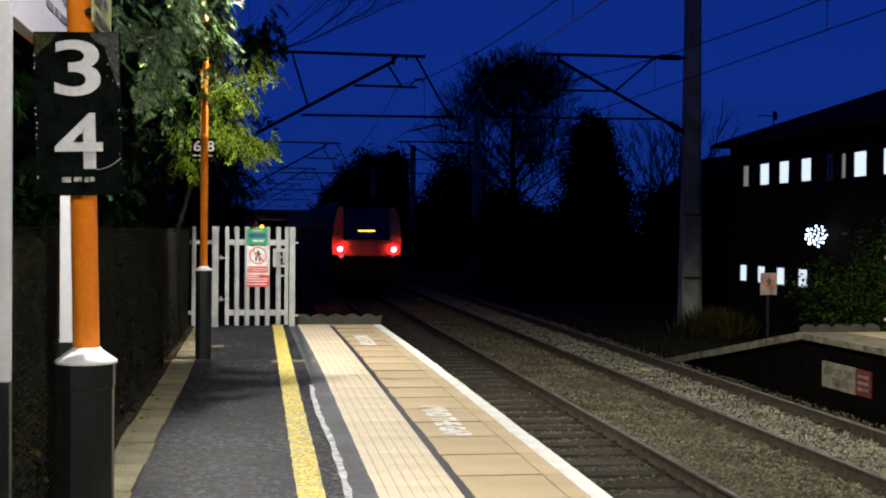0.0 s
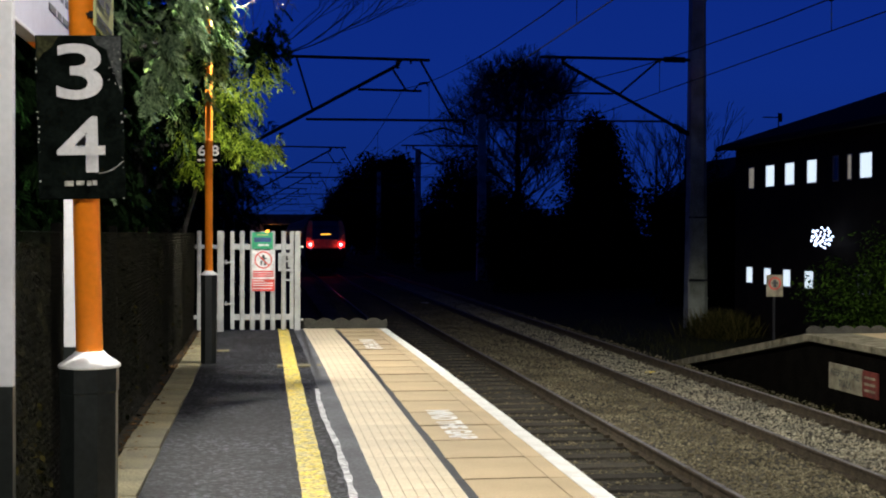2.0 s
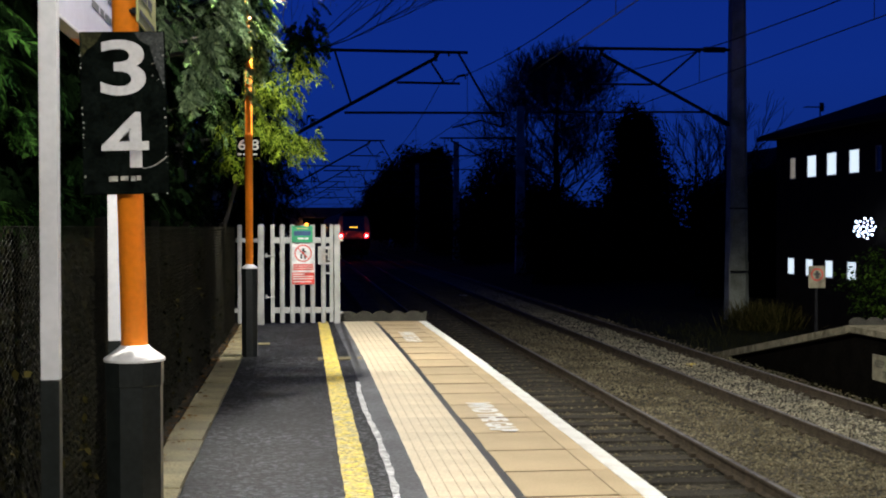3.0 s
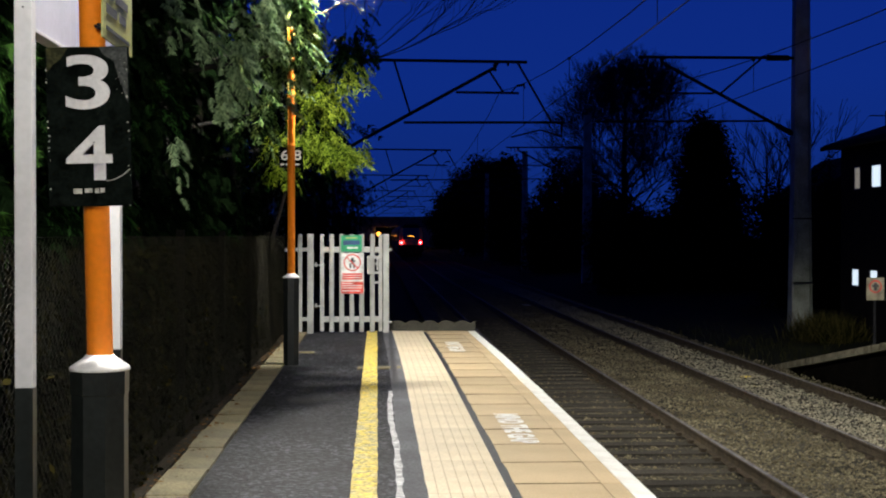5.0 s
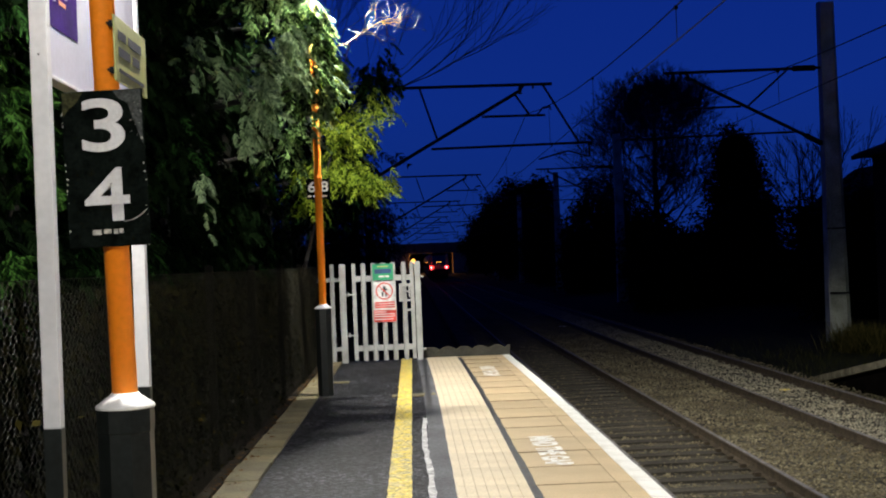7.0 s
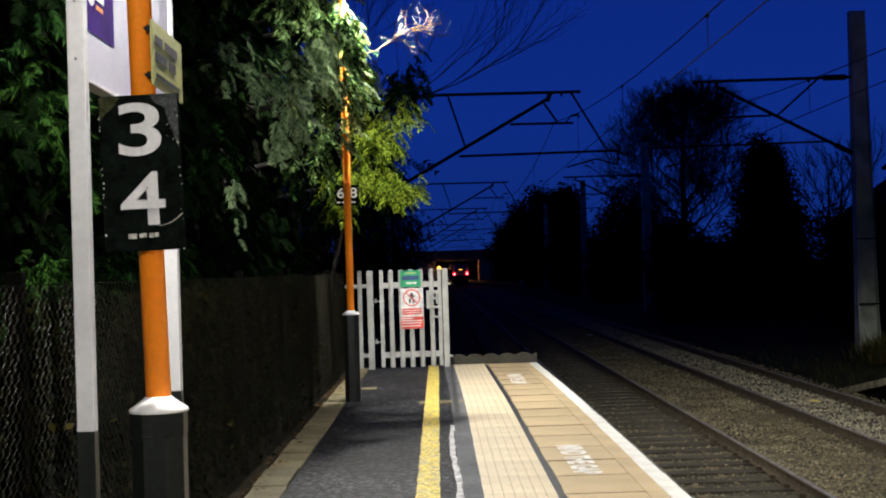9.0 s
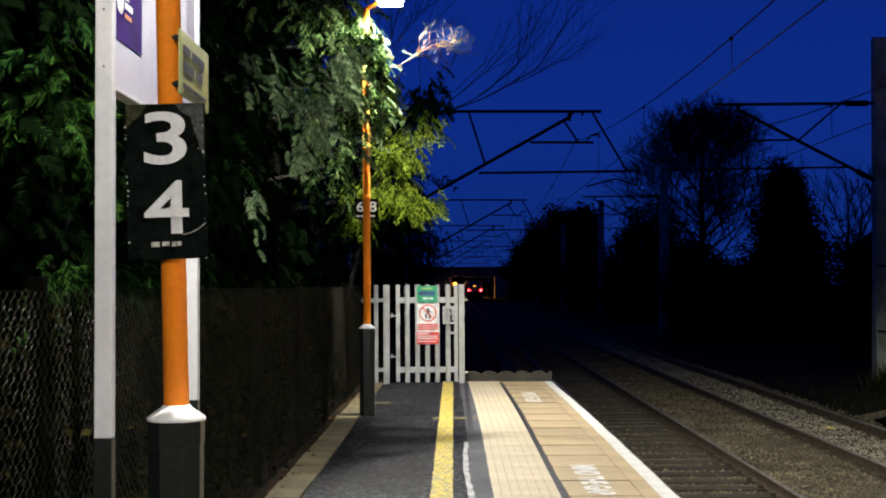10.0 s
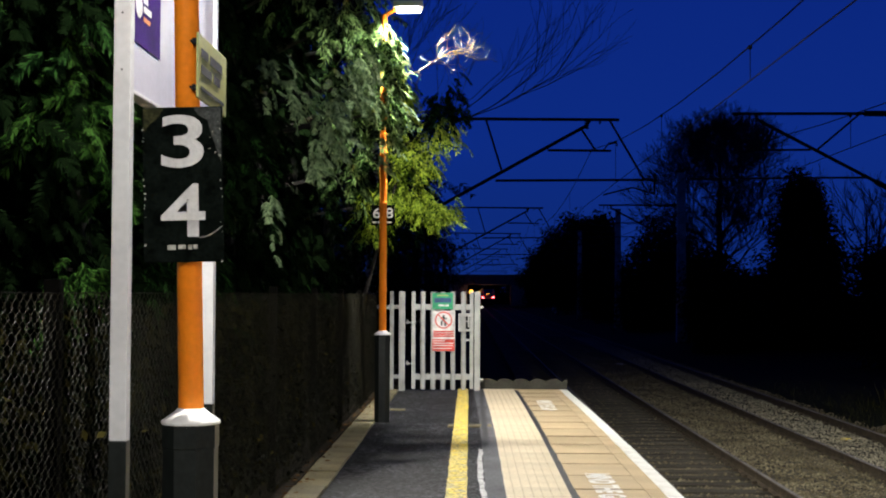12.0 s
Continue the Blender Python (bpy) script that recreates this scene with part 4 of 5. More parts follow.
for s in (-1, 1):
    b = B()
    vs = [(s * 0.90, 0.085, 1.62), (s * 1.27, 0.085, 1.66), (s * 1.27, 0.085, 2.25), (s * 1.20, 0.21, 3.0), (s * 1.05, 0.29, 3.42), (s * 0.84, 0.29, 3.42), (s * 0.86, 0.20, 2.9), (s * 0.86, 0.085, 2.25)]
    f0 = [b.verts.new(v) for v in vs]
    f1 = [b.verts.new((x, y - 0.035, z)) for x, y, z in vs]
    b.faces.new(f0)
    b.faces.new(f1[::-1])
    for i in range(8):
        b.faces.new((f0[i], f0[(i + 1) % 8], f1[(i + 1) % 8], f1[i]))
    part("cab_pillar", b, M["train_cream"], cab, "pale cab pillar")
b = B()
box(b, -0.90, 0.90, 0.03, 0.09, 1.63, 2.22, 0.03)
part("nose_panel", b, M["train_cream"], cab, "pale lower cab panel")
b = B()
vs = [(-0.86, 0.06, 2.23), (0.86, 0.06, 2.23), (0.84, 0.25, 3.40), (-0.84, 0.25, 3.40)]
b.faces.new([b.verts.new(v) for v in vs])
part("windscreen", b, M["glass"], cab, "dark windscreen")
b = B()
box(b, -0.33, 0.30, 0.035, 0.055, 2.52, 2.575)
part("destination_display", b, M["amber"], cab, "glowing amber destination display")
for s in (-1, 1):
    # lens drawn oversize: its red ring stands in for the lamp's halo
    b = rod(B(), (s * 0.985, 0.02, 1.87), (s * 0.985, 0.09, 1.87), 0.18, 0.20, 20)
    tl = part("tail_lamp", b, M["lens_red"], cab, "glowing red tail lamp")
    part("bulb", rod(B(), (s * 0.985, -0.09, 1.87), (s * 0.985, 0.02, 1.87), 0.07, 0.10, 16), M["lens_core"], tl, "white-hot lamp centre")
    part("marker_lamp", rod(B(), (s * 0.94, 0.03, 1.63), (s * 0.94, 0.09, 1.63), 0.09, 0.09, 16), M["sign_white"], cab, "unlit white marker lamp")
b = B()
box(b, -1.15, 1.15, 0.15, 0.5, 0.35, 0.9, 0.05)
part("skirt", b, M["train_dark"], cab)
b = rod(B(), (0, -0.25, 0.95), (0, 0.2, 0.95), 0.13, 0.16, 12)
part("coupler", b, M["steel_dark"], cab)

# ---- building beyond the far platform
FXB = 11.1
building = thing("brick_building", "two-storey brown brick building with lit windows and hipped roof", "building")
UP = [(33.5, 33.08, "dim"), (32.33, 31.7, "lit"), (31.07, 30.45, "lit"), (29.75, 29.15, "lit"), (28.3, 28.0, "dark"), (27.57, 27.33, "dim"), (26.97, 26.34, "lit"), (25.62, 25.0, "lit"), (24.2, 23.6, "lit")]
DOWN = [(33.65, 33.15, "lit"), (32.40, 31.9, "lit"), (31.15, 30.65, "lit"), (29.85, 29.3, "lit"), (27.0, 26.4, "dark"), (25.6, 25.0, "dark")]
cuts = sorted({34.5, 20.0} | {v for w in UP + DOWN for v in w[:2]})
levels = [-1.3, 0.34, 0.82, 2.95, 3.56, 4.15]
b = B()
holes = [(w[1], w[0], 2.95, 3.56) for w in UP] + [(w[1], w[0], 0.34, 0.82) for w in DOWN]
for y0, y1 in zip(cuts, cuts[1:]):
    for z0, z1 in zip(levels, levels[1:]):
        if any(h[0] <= y0 + 1e-6 and y1 <= h[1] + 1e-6 and abs(h[2] - z0) < 1e-6 for h in holes):
            continue
        box(b, FXB, FXB + 0.3, y0, y1, z0, z1)
bmesh.ops.remove_doubles(b, verts=b.verts, dist=0.0005)
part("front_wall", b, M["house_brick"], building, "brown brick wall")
b = B()
box(b, FXB + 0.3, 19.0, 34.2, 34.5, -1.3, 4.15)
box(b, FXB + 0.3, 19.0, 20.0, 20.3, -1.3, 4.15)
box(b, 18.7, 19.0, 20.3, 34.2, -1.3, 4.15)
part("back_walls", b, M["house_brick"], building)
b = B()
e = [(10.75, 19.6, 4.12), (19.4, 19.6, 4.12), (19.4, 34.95, 4.12), (10.75, 34.95, 4.12)]
rd = [(15.05, 24.2, 5.75), (15.05, 30.3, 5.75)]
v = [b.verts.new(c) for c in e] + [b.verts.new(c) for c in rd]
v2 = [b.verts.new((x, y, z + 0.12)) for x, y, z in e] + [b.verts.new((x, y, z + 0.12)) for x, y, z in rd]
b.faces.new((v[0], v[1], v[2], v[3]))
for f in ((0, 1, 4), (1, 2, 5, 4), (2, 3, 5), (3, 0, 4, 5)):
    b.faces.new([v2[i] for i in f])
for i in range(4):
    b.faces.new((v[i], v[(i + 1) % 4], v2[(i + 1) % 4], v2[i]))
for u in v[4:]:
    b.verts.remove(u)
part("roof", b, M["roof"], building, "dark hipped tile roof")
b = B()
box(b, 10.66, 10.76, 19.6, 34.95, 4.08, 4.2, 0.03)
part("gutter", b, M["steel_dark"], building, "dark gutter")
for (ya, yb, state), (z0, z1) in [(w, (2.95, 3.56)) for w in UP] + [(w, (0.34, 0.82)) for w in DOWN]:
    w = B()
    for a0, a1, c0, c1 in ((yb, ya, z0, z0 + 0.03), (yb, ya, z1 - 0.03, z1), (yb, yb + 0.03, z0 + 0.03, z1 - 0.03), (ya - 0.03, ya, z0 + 0.03, z1 - 0.03)):
        box(w, FXB - 0.012, FXB + 0.05, a0, a1, c0, c1)
    wi = part("window", w, M["frame"], building, "painted window frame")
    p = B()
    box(p, FXB + 0.004, FXB + 0.02, yb + 0.03, ya - 0.03, z0 + 0.03, z1 - 0.03)
    part("pane", p, M[state + "_pane"], wi, {"lit": "brightly lit pane", "dim": "dimly lit pane", "dark": "dark pane"}[state])
aer = thing("tv_aerial", "thin television aerial on the roof", "aerial", (12.0, 33.6, 4.35))
part("pole", rod(B(), (0, 0, 0), (0, 0, 0.75), 0.02), M["steel_dark"], aer)
b = rod(B(), (-0.45, 0, 0.62), (0.12, 0, 0.62), 0.014)
for k in range(7):
    rod(b, (-0.42 + 0.08 * k, -0.16, 0.62), (-0.42 + 0.08 * k, 0.16, 0.62), 0.008, seg=5)
box(b, 0.02, 0.1, -0.02, 0.02, 0.5, 0.74)
part("boom", b, M["steel_dark"], aer)
star = thing("star_light", "cold white star-shaped light decoration on the facade", "decoration light", (FXB - 0.36, 28.1, 1.63))
rng = random.Random(7)
b = rod(B(), (0, 0.03, 0), (0.36, 0.03, 0), 0.02)
part("bracket", b, M["steel_dark"], star)
for k in range(26):
    a, r = k * 2.399, 0.27 * math.sqrt((k + 0.5) / 26)
    g = B()
    bmesh.ops.create_icosphere(g, subdivisions=1, radius=rng.uniform(0.024, 0.044))
    o = part("bulb", g, M["star"], star)
    o.location = (1.05 * r * math.cos(a), -0.02, 0.95 * r * math.sin(a))
house = thing("house", "dark gabled house far behind the trees", "house", (31.0, 82.0, -1.3))
b = B()
sweep(b, [(-4.5, 0), (-4.5, 5.0), (0, 8.2), (4.5, 5.0), (4.5, 0)], 0, 9)
part("wall", b, M["house_brick"], house)
b = B()
sweep(b, [(-5.0, 4.75), (0, 8.35), (5.0, 4.75), (5.0, 4.95), (0, 8.55), (-5.0, 4.95)], -0.3, 9.3)
part("roof", b, M["roof"], house)
b = B()
box(b, -2.6, -1.4, -0.04, 0.02, 3.2, 4.4)
part("window", b, M["dark_pane"], house)

# ---- small things by the far track
t = thing("warning_sign", "small weathered warning sign on a thin post", "sign", (7.63, 23.5, -0.62))
part("post", rod(B(), (0, 0.03, 0), (0, 0.03, 1.5), 0.03, seg=10), M["steel_dark"], t, "thin grey post")
b = B()
box(b, -0.17, 0.17, -0.012, 0.0, 1.10, 1.53, 0.003)
pl = part("plate", b, M["sign_cream"], t, "weathered cream plate")
b = B()
for k in range(28):
    a0, a1 = 2 * math.pi * k / 28, 2 * math.pi * (k + 1) / 28
    b.faces.new([b.verts.new((r * math.cos(a), -0.014, 1.36 + r * math.sin(a))) for r, a in ((0.095, a0), (0.125, a0), (0.125, a1), (0.095, a1))])
part("ring", b, M["sign_red"], pl, "faded red ring")
b = B()
box(b, -0.03, 0.03, -0.0155, -0.0125, 1.29, 1.43)
box(b, -0.06, 0.06, -0.0152, -0.0125, 1.35, 1.39)
part("symbol", b, M["print"], pl, "plain dark symbol")
t = thing("platform_wall_notice", "weathered cream and red notice on the opposite platform's wall", "sign", (7.03, 0, 0))
b = B()
box(b, -0.03, 0.0, 18.62, 19.78, -0.83, -0.41, 0.004)
pl = part("cream_board", b, M["sign_cream"], t)
FACE_TRACK_BACK = pose(0, 0, 0, 90, 0, -90)
for text, z, w in (("KEEP OFF THE", -0.55, 0.98), ("TRACK", -0.71, 0.46)):
    lettering("print", text, w, 0.115, M["print"], pl, pose(-0.0335, 19.20, z) @ FACE_TRACK_BACK, 0.012)
b = B()
box(b, -0.03, 0.0, 18.12, 18.61, -0.82, -0.42, 0.004)
pr = part("red_board", b, M["faded_red"], t)
b = B()
for z in (-0.52, -0.62, -0.72):
    box(b, -0.034, -0.0305, 18.19, 18.54, z - 0.02, z + 0.02)
part("white_lines", b, M["sign_cream"], pr)
t = thing("palisade_fence", "galvanised palisade fence at the opposite platform's end", "fence", (0, 0, 0))
for x, w in ((8.56, 0.12), (8.78, 0.075), (8.96, 0.075), (9.14, 0.075), (9.32, 0.075), (9.5, 0.12)):
    b = B()
    box(b, x - w / 2, x + w / 2, 20.40, 20.46, 0.0, 1.53, 0.004)
    part("post" if w > 0.1 else "pale", b, M["galv"], t)
for z in (1.28, 0.22):
    b = B()
    box(b, 8.45, 9.5, 20.46, 20.5, z - 0.03, z + 0.03)
    part("rail", b, M["galv"], t)
t = thing("track_marker", "small yellow block lying on the ballast", "marker", (5.38, 24.3, -1.09))
b = B()
box(b, -0.09, 0.09, -0.05, 0.05, 0.0, 0.055, 0.012)
part("block", b, M["yellow_paint"], t)
t = thing("cable_cover", "pale plastic cable cover between the tracks", "cable cover", (4.1, 49.5, -1.10))
b = B()
box(b, -0.16, 0.16, -0.1, 0.1, 0.0, 0.06, 0.015)
part("lid", b, M["sign_white"], t)

# ---- plants
def spray_shape(pairs=8, droop=0.38, width=0.34):
    """A flat, drooping conifer spray along x: a stalk with pairs of forked leaflets."""
    quads = []
    for k in range(pairs):
        t0 = 0.08 + 0.86 * k / pairs
        ln = 0.85 * width * (1 - 0.55 * t0) * (1.0 + 0.3 * math.sin(k * 2.1))
        for s in (-1, 1):
            for ang, frac in ((0.75, 1.0), (0.30, 0.62)):
                ca, sa = math.cos(ang), math.sin(ang) * s
                w = 0.031
                pts = [(t0, 0), (t0 + ln * frac * 0.5 * ca - w * sa, ln * frac * 0.5 * sa + w * ca), (t0 + ln * frac * ca, ln * frac * sa), (t0 + ln * frac * 0.5 * ca + w * sa, ln * frac * 0.5 * sa - w * ca)]
                quads.append([(x, y, -droop * x * x - 0.35 * abs(y) * abs(y) / width) for x, y in pts])
    quads.append([(0, -0.012, 0), (0.5, -0.012, -droop * 0.25), (1.0, 0, -droop), (0.5, 0.012, -droop * 0.25)])
    return np.array(quads)


def leaf_shape(n=1, length=1.0, width=0.55):
    """Single broad leaves, each one folded quad, set round a twig tip."""
    quads = []
    for k in range(n):
        a = 2.4 * k
        ca, sa, r = math.cos(a), math.sin(a), 0.0 if n == 1 else 0.55
        pts = [(0, 0), (0.45 * length, width / 2), (length, 0), (0.45 * length, -width / 2)]
        quads.append([(r * ca * 0.6 + (x * ca - y * sa) * (1 if n == 1 else 0.55), r * sa * 0.6 + (x * sa + y * ca) * (1 if n == 1 else 0.55), 0.25 * math.sin(3 * a) - 0.25 * x * x) for x, y in pts])
    return np.array(quads)


def scatter(template, places, heads, pitches, rolls, sizes):
    """Copies of a template of quads, turned and set: vertices and faces."""
    q = len(template)
    base = template.reshape(-1, 3)
    cy, sy, cp, sp, cr, sr = np.cos(heads), np.sin(heads), np.cos(pitches), np.sin(pitches), np.cos(rolls), np.sin(rolls)
    R = np.empty((len(heads), 3, 3))
    R[:, 0, 0], R[:, 0, 1], R[:, 0, 2] = cy * cp, cy * sp * sr - sy * cr, cy * sp * cr + sy * sr
    R[:, 1, 0], R[:, 1, 1], R[:, 1, 2] = sy * cp, sy * sp * sr + cy * cr, sy * sp * cr - cy * sr
    R[:, 2, 0], R[:, 2, 1], R[:, 2, 2] = -sp, cp * sr, cp * cr
    verts = np.einsum("nij,mj->nmi", R, base) * sizes[:, None, None] + places[:, None, :]
    return verts.reshape(-1, 3)


def quad_mesh(name, verts, material):
    me = bpy.data.meshes.new(name)
    n = len(verts)
    me.vertices.add(n)
    me.vertices.foreach_set("co", verts.astype(np.float32).ravel())
    me.loops.add(n)
    me.loops.foreach_set("vertex_index", np.arange(n, dtype=np.int32))
    me.polygons.add(n // 4)
    me.polygons.foreach_set("loop_start", np.arange(0, n, 4, dtype=np.int32))
    me.update(calc_edges=True)
    me.materials.append(material)
    return me


def blob_cloud(blobs, template, size, r, pitch=(0.3, 0.9), shell=0.55, clump=0.0, gaps=0.0):
    """Sprays in the outer part of ellipsoids (centre, radii, count), pointing outwards and down."""
    out = []
    for c, rad, n in blobs:
        u = r.normal(size=(n, 3))
        u /= np.linalg.norm(u, axis=1)[:, None]
        f = shell + (1 - shell) * r.random(n) ** 0.6
        wob = 1 + 0.22 * np.sin(u[:, 0] * 5 + c[1] * 3) * np.sin(u[:, 2] * 6 + c[0]) + 0.12 * r.normal(size=n)
        p = np.array(c) + u * np.array(rad) * (f * wob)[:, None]
        if clump:
            p += clump * np.sin(p[:, [1, 2, 0]] * 7.0)
        if gaps:
            w = p + np.array(c)[[1, 0, 2]] * 0.37
            keep = np.sin(w[:, 1] * 4.3 + 1.7 * np.sin(w[:, 2] * 2.1)) * np.sin(w[:, 2] * 5.1 + 1.3 * np.sin(w[:, 1] * 2.7) + w[:, 0] * 3.0) > gaps - 0.9 + 0.25 * r.normal(size=n)
            p, u, n = p[keep], u[keep], int(keep.sum())
        heads = np.arctan2(u[:, 1], u[:, 0]) + r.normal(0, 0.6, n)
        out.append(scatter(template, p, heads, r.uniform(pitch[0], pitch[1], n), r.normal(0, 0.5, n), r.uniform(size[0], size[1], n)))
    return np.concatenate(out)


SPRAY, SPRAY_FAR, LEAF, LEAVES = spray_shape(9, width=0.42), spray_shape(4, width=0.5), leaf_shape(1), leaf_shape(5)


def frond_cluster(r, tip, out, n, size, fan=0.75):
    """A hanging bunch of sprays that fan out from a bough's tip."""
    heads = np.arctan2(out[1], out[0]) + r.normal(0, fan, n)
    k = r.random(n)
    p = np.array(tip)[None] + np.column_stack([np.cos(heads), np.sin(heads), np.zeros(n)]) * (r.random(n) * size * 0.7)[:, None]
    p[:, 2] += r.normal(0, size * 0.22, n) - k * size * 0.9
    return scatter(SPRAY, p, heads, r.uniform(0.15, 1.05, n), r.normal(0, 0.45, n), size * r.uniform(0.45, 0.9, n))


def conifer(x, y, h, rad, count, seed, extra=(), far=False, base=0.35, leaf="conifer", clusters=0, bunches=(), label="dark green cypress tree behind the platform fence"):
    """A column of drooping sprays, coloured dark for shade, round a trunk, with lighter bunches of fronds hanging out
    of it; extra: overhanging boughs.
    """
    r = np.random.default_rng(seed)
    t = thing("conifer_tree", label, "tree", (x, y, -0.08), "conifers by the platform")
    part("trunk", rod(B(), (0, 0, 0), (0.15, 0, h * 0.9), 0.17, 0.04, 8), M["bark"], t)
    blobs = []
    n = 9
    for k in range(n):
        z = base + (h - base) * (k + 0.5) / n
        rr = rad * (1.0 if k < 6 else 1.0 - 0.22 * (k - 5)) * r.uniform(0.85, 1.15)
        blobs.append(((r.normal(0, 0.12), r.normal(0, 0.15), z), (rr, rr * 1.05, (h - base) / n * 0.9), count // n))
    v = blob_cloud(blobs, SPRAY_FAR if far else SPRAY, (0.35, 0.75) if far else (0.16, 0.33), r, clump=0.06, shell=0.4)
    quads = v.reshape(-1, 4, 3)
    if not far:
        quads = quads[quads[:, :, 0].max(axis=1) < -3.70 - x]
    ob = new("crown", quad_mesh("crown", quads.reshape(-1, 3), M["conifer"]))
    ob.parent = t
    w, inner, lit, hung = [], [], [], []
    for k in range(clusters):
        a = r.uniform(-1.25, 1.25)
        u = (math.cos(a), math.sin(a), 0)
        tip = np.array((u[0], u[1] * 1.05, 0)) * rad * r.uniform(0.98, 1.22) + np.array((0, 0, 1.2 + (h * 0.8 - 1.2) * (k + r.random()) / clusters))
        sz = r.uniform(0.26, 0.44)
        for step in range(int(r.integers(2, 5))):
            at = tip - np.array((u[0], u[1], -0.55)) * (0.30 * step) + np.array((0, r.normal(0, 0.10), 0))
            at[0] = min(at[0], -3.45 - 1.55 * sz - x)
            (inner if step else w).append(frond_cluster(r, at, u, int(r.integers(9, 17)), sz))
    for (bx, by, bz), size, m in bunches:
        hung.append(frond_cluster(r, (bx - x, by - y, bz + 0.08), (0.75, -0.65), m, size, 0.55))
    for c, rr, m in extra:
        a = Vector((0.1, 0, min(h * 0.8, c[2] * 0.9)))
        part("bough", rod(B(), a, Vector(c) - Vector((x, y, 0)), 0.04, 0.010, 6), M["bark"], t)
        lit.append(blob_cloud([((c[0] - x, c[1] - y, c[2]), rr, m)], SPRAY, (0.16, 0.36), r, clump=0.08, shell=0.15, gaps=0.62))
    # fronds behind the tips take the crown's shade colour
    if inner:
        ob = tagged(new("shaded_fronds", quad_mesh("shaded_fronds", np.concatenate(inner), M["conifer"])), "fronds within the crown, coloured dark for shade", kind="stuff")
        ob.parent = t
    if w:
        ob = tagged(new("fronds", quad_mesh("fronds", np.concatenate(w), M["frond"])), "hanging dark green fronds", kind="stuff")
        ob.parent = t
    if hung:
        ob = tagged(new("lamplit_foliage", quad_mesh("lamplit_foliage", np.concatenate(hung), M["lamplit_frond" if leaf == "lamplit_conifer" else leaf])), "bunches of hanging frond tips, coloured bright as if lit", kind="stuff")
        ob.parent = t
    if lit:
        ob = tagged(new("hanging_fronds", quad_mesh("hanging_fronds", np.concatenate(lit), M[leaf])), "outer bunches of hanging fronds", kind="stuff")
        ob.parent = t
    return t


# lamplight on these three trees is partly put into their leaf colour
LAMPLIT = "grey-green cypress tree beside the platform lamp, its leaves coloured as lamplit"
conifer(-5.4, -0.2, 8.0, 1.5, 1600, 10)
conifer(-5.35, 2.6, 8.0, 1.45, 2600, 11, leaf="lit_green_frond", clusters=6)
conifer(-5.15, 5.0, 8.5, 1.40, 3000, 12, leaf="lit_green_frond", clusters=7)
conifer(-5.10, 7.6, 8.2, 1.40, 3000, 13, bunches=[((-3.98, 7.0, 2.82), 0.36, 34), ((-4.02, 7.0, 3.15), 0.30, 20), ((-3.95, 7.0, 1.90), 0.30, 22), ((-4.08, 6.9, 1.72), 0.28, 18), ((-3.85, 7.4, 2.35), 0.26, 12)], extra=[((-4.15, 7.0, 2.75), (0.20, 0.40, 0.22), 55), ((-4.1, 6.7, 3.6), (0.22, 0.35, 0.25), 50)], leaf="lit_green_frond", clusters=7)
conifer(-5.00, 10.2, 8.4, 1.40, 3000, 14, leaf="lit_green_frond", clusters=7)
conifer(-4.95, 12.8, 8.6, 1.40, 3000, 15, bunches=[((-3.30, 13.0, 3.60), 0.42, 30), ((-3.43, 12.9, 3.25), 0.34, 24), ((-3.66, 13.0, 3.90), 0.36, 22), ((-3.90, 13.0, 4.08), 0.34, 18), ((-3.20, 13.0, 3.98), 0.36, 24), ((-3.74, 12.0, 2.60), 0.30, 6), ((-3.66, 12.0, 2.30), 0.26, 5)], extra=[((-3.60, 12.1, 4.7), (0.25, 0.4, 0.25), 40)], leaf="lamplit_conifer", clusters=6, label=LAMPLIT)
conifer(-4.80, 15.3, 8.8, 1.35, 3000, 16, bunches=[((-3.10, 14.5, 4.50), 0.36, 26), ((-3.05, 14.7, 4.15), 0.34, 24), ((-2.95, 16.35, 4.95), 0.26, 16), ((-2.92, 16.35, 4.45), 0.24, 15), ((-2.95, 16.38, 3.95), 0.24, 15), ((-2.75, 16.4, 4.15), 0.28, 18), ((-2.80, 16.65, 4.95), 0.24, 16), ((-2.82, 16.62, 4.4), 0.24, 16), ((-2.84, 16.6, 3.8), 0.22, 14), ((-2.95, 16.4, 3.5), 0.24, 14)], extra=[((-3.35, 14.6, 4.9), (0.45, 0.5, 0.45), 55), ((-3.25, 15.9, 4.4), (0.42, 0.45, 0.50), 75), ((-2.92, 15.6, 4.0), (0.34, 0.4, 0.34), 60), ((-3.3, 15.0, 6.0), (0.6, 0.8, 0.45), 130), ((-3.0, 16.2, 5.95), (0.36, 0.4, 0.25), 80), ((-3.1, 16.3, 5.0), (0.26, 0.30, 0.5), 90), ((-2.93, 16.28, 4.5), (0.24, 0.22, 0.85), 190)], leaf="lamplit_conifer", clusters=6, label=LAMPLIT)
conifer(-4.90, 18.2, 8.6, 1.35, 2800, 17, [((-3.25, 17.7, 4.5), (0.40, 0.40, 0.95), 120), ((-3.25, 17.9, 5.8), (0.45, 0.5, 0.40), 110), ((-3.6, 19.0, 3.6), (0.4, 0.7, 0.7), 120)], leaf="lamplit_conifer", clusters=6, label=LAMPLIT)
conifer(-4.95, 21.8, 8.8, 1.45, 2200, 18, leaf="frond", extra=[((-2.2, 21.5, 4.95), (0.40, 0.4, 0.50), 190), ((-3.3, 22.5, 3.4), (0.7, 1.0, 1.2), 200), ((-3.4, 23.0, 5.2), (0.8, 1.0, 1.0), 160)], base=0.2)
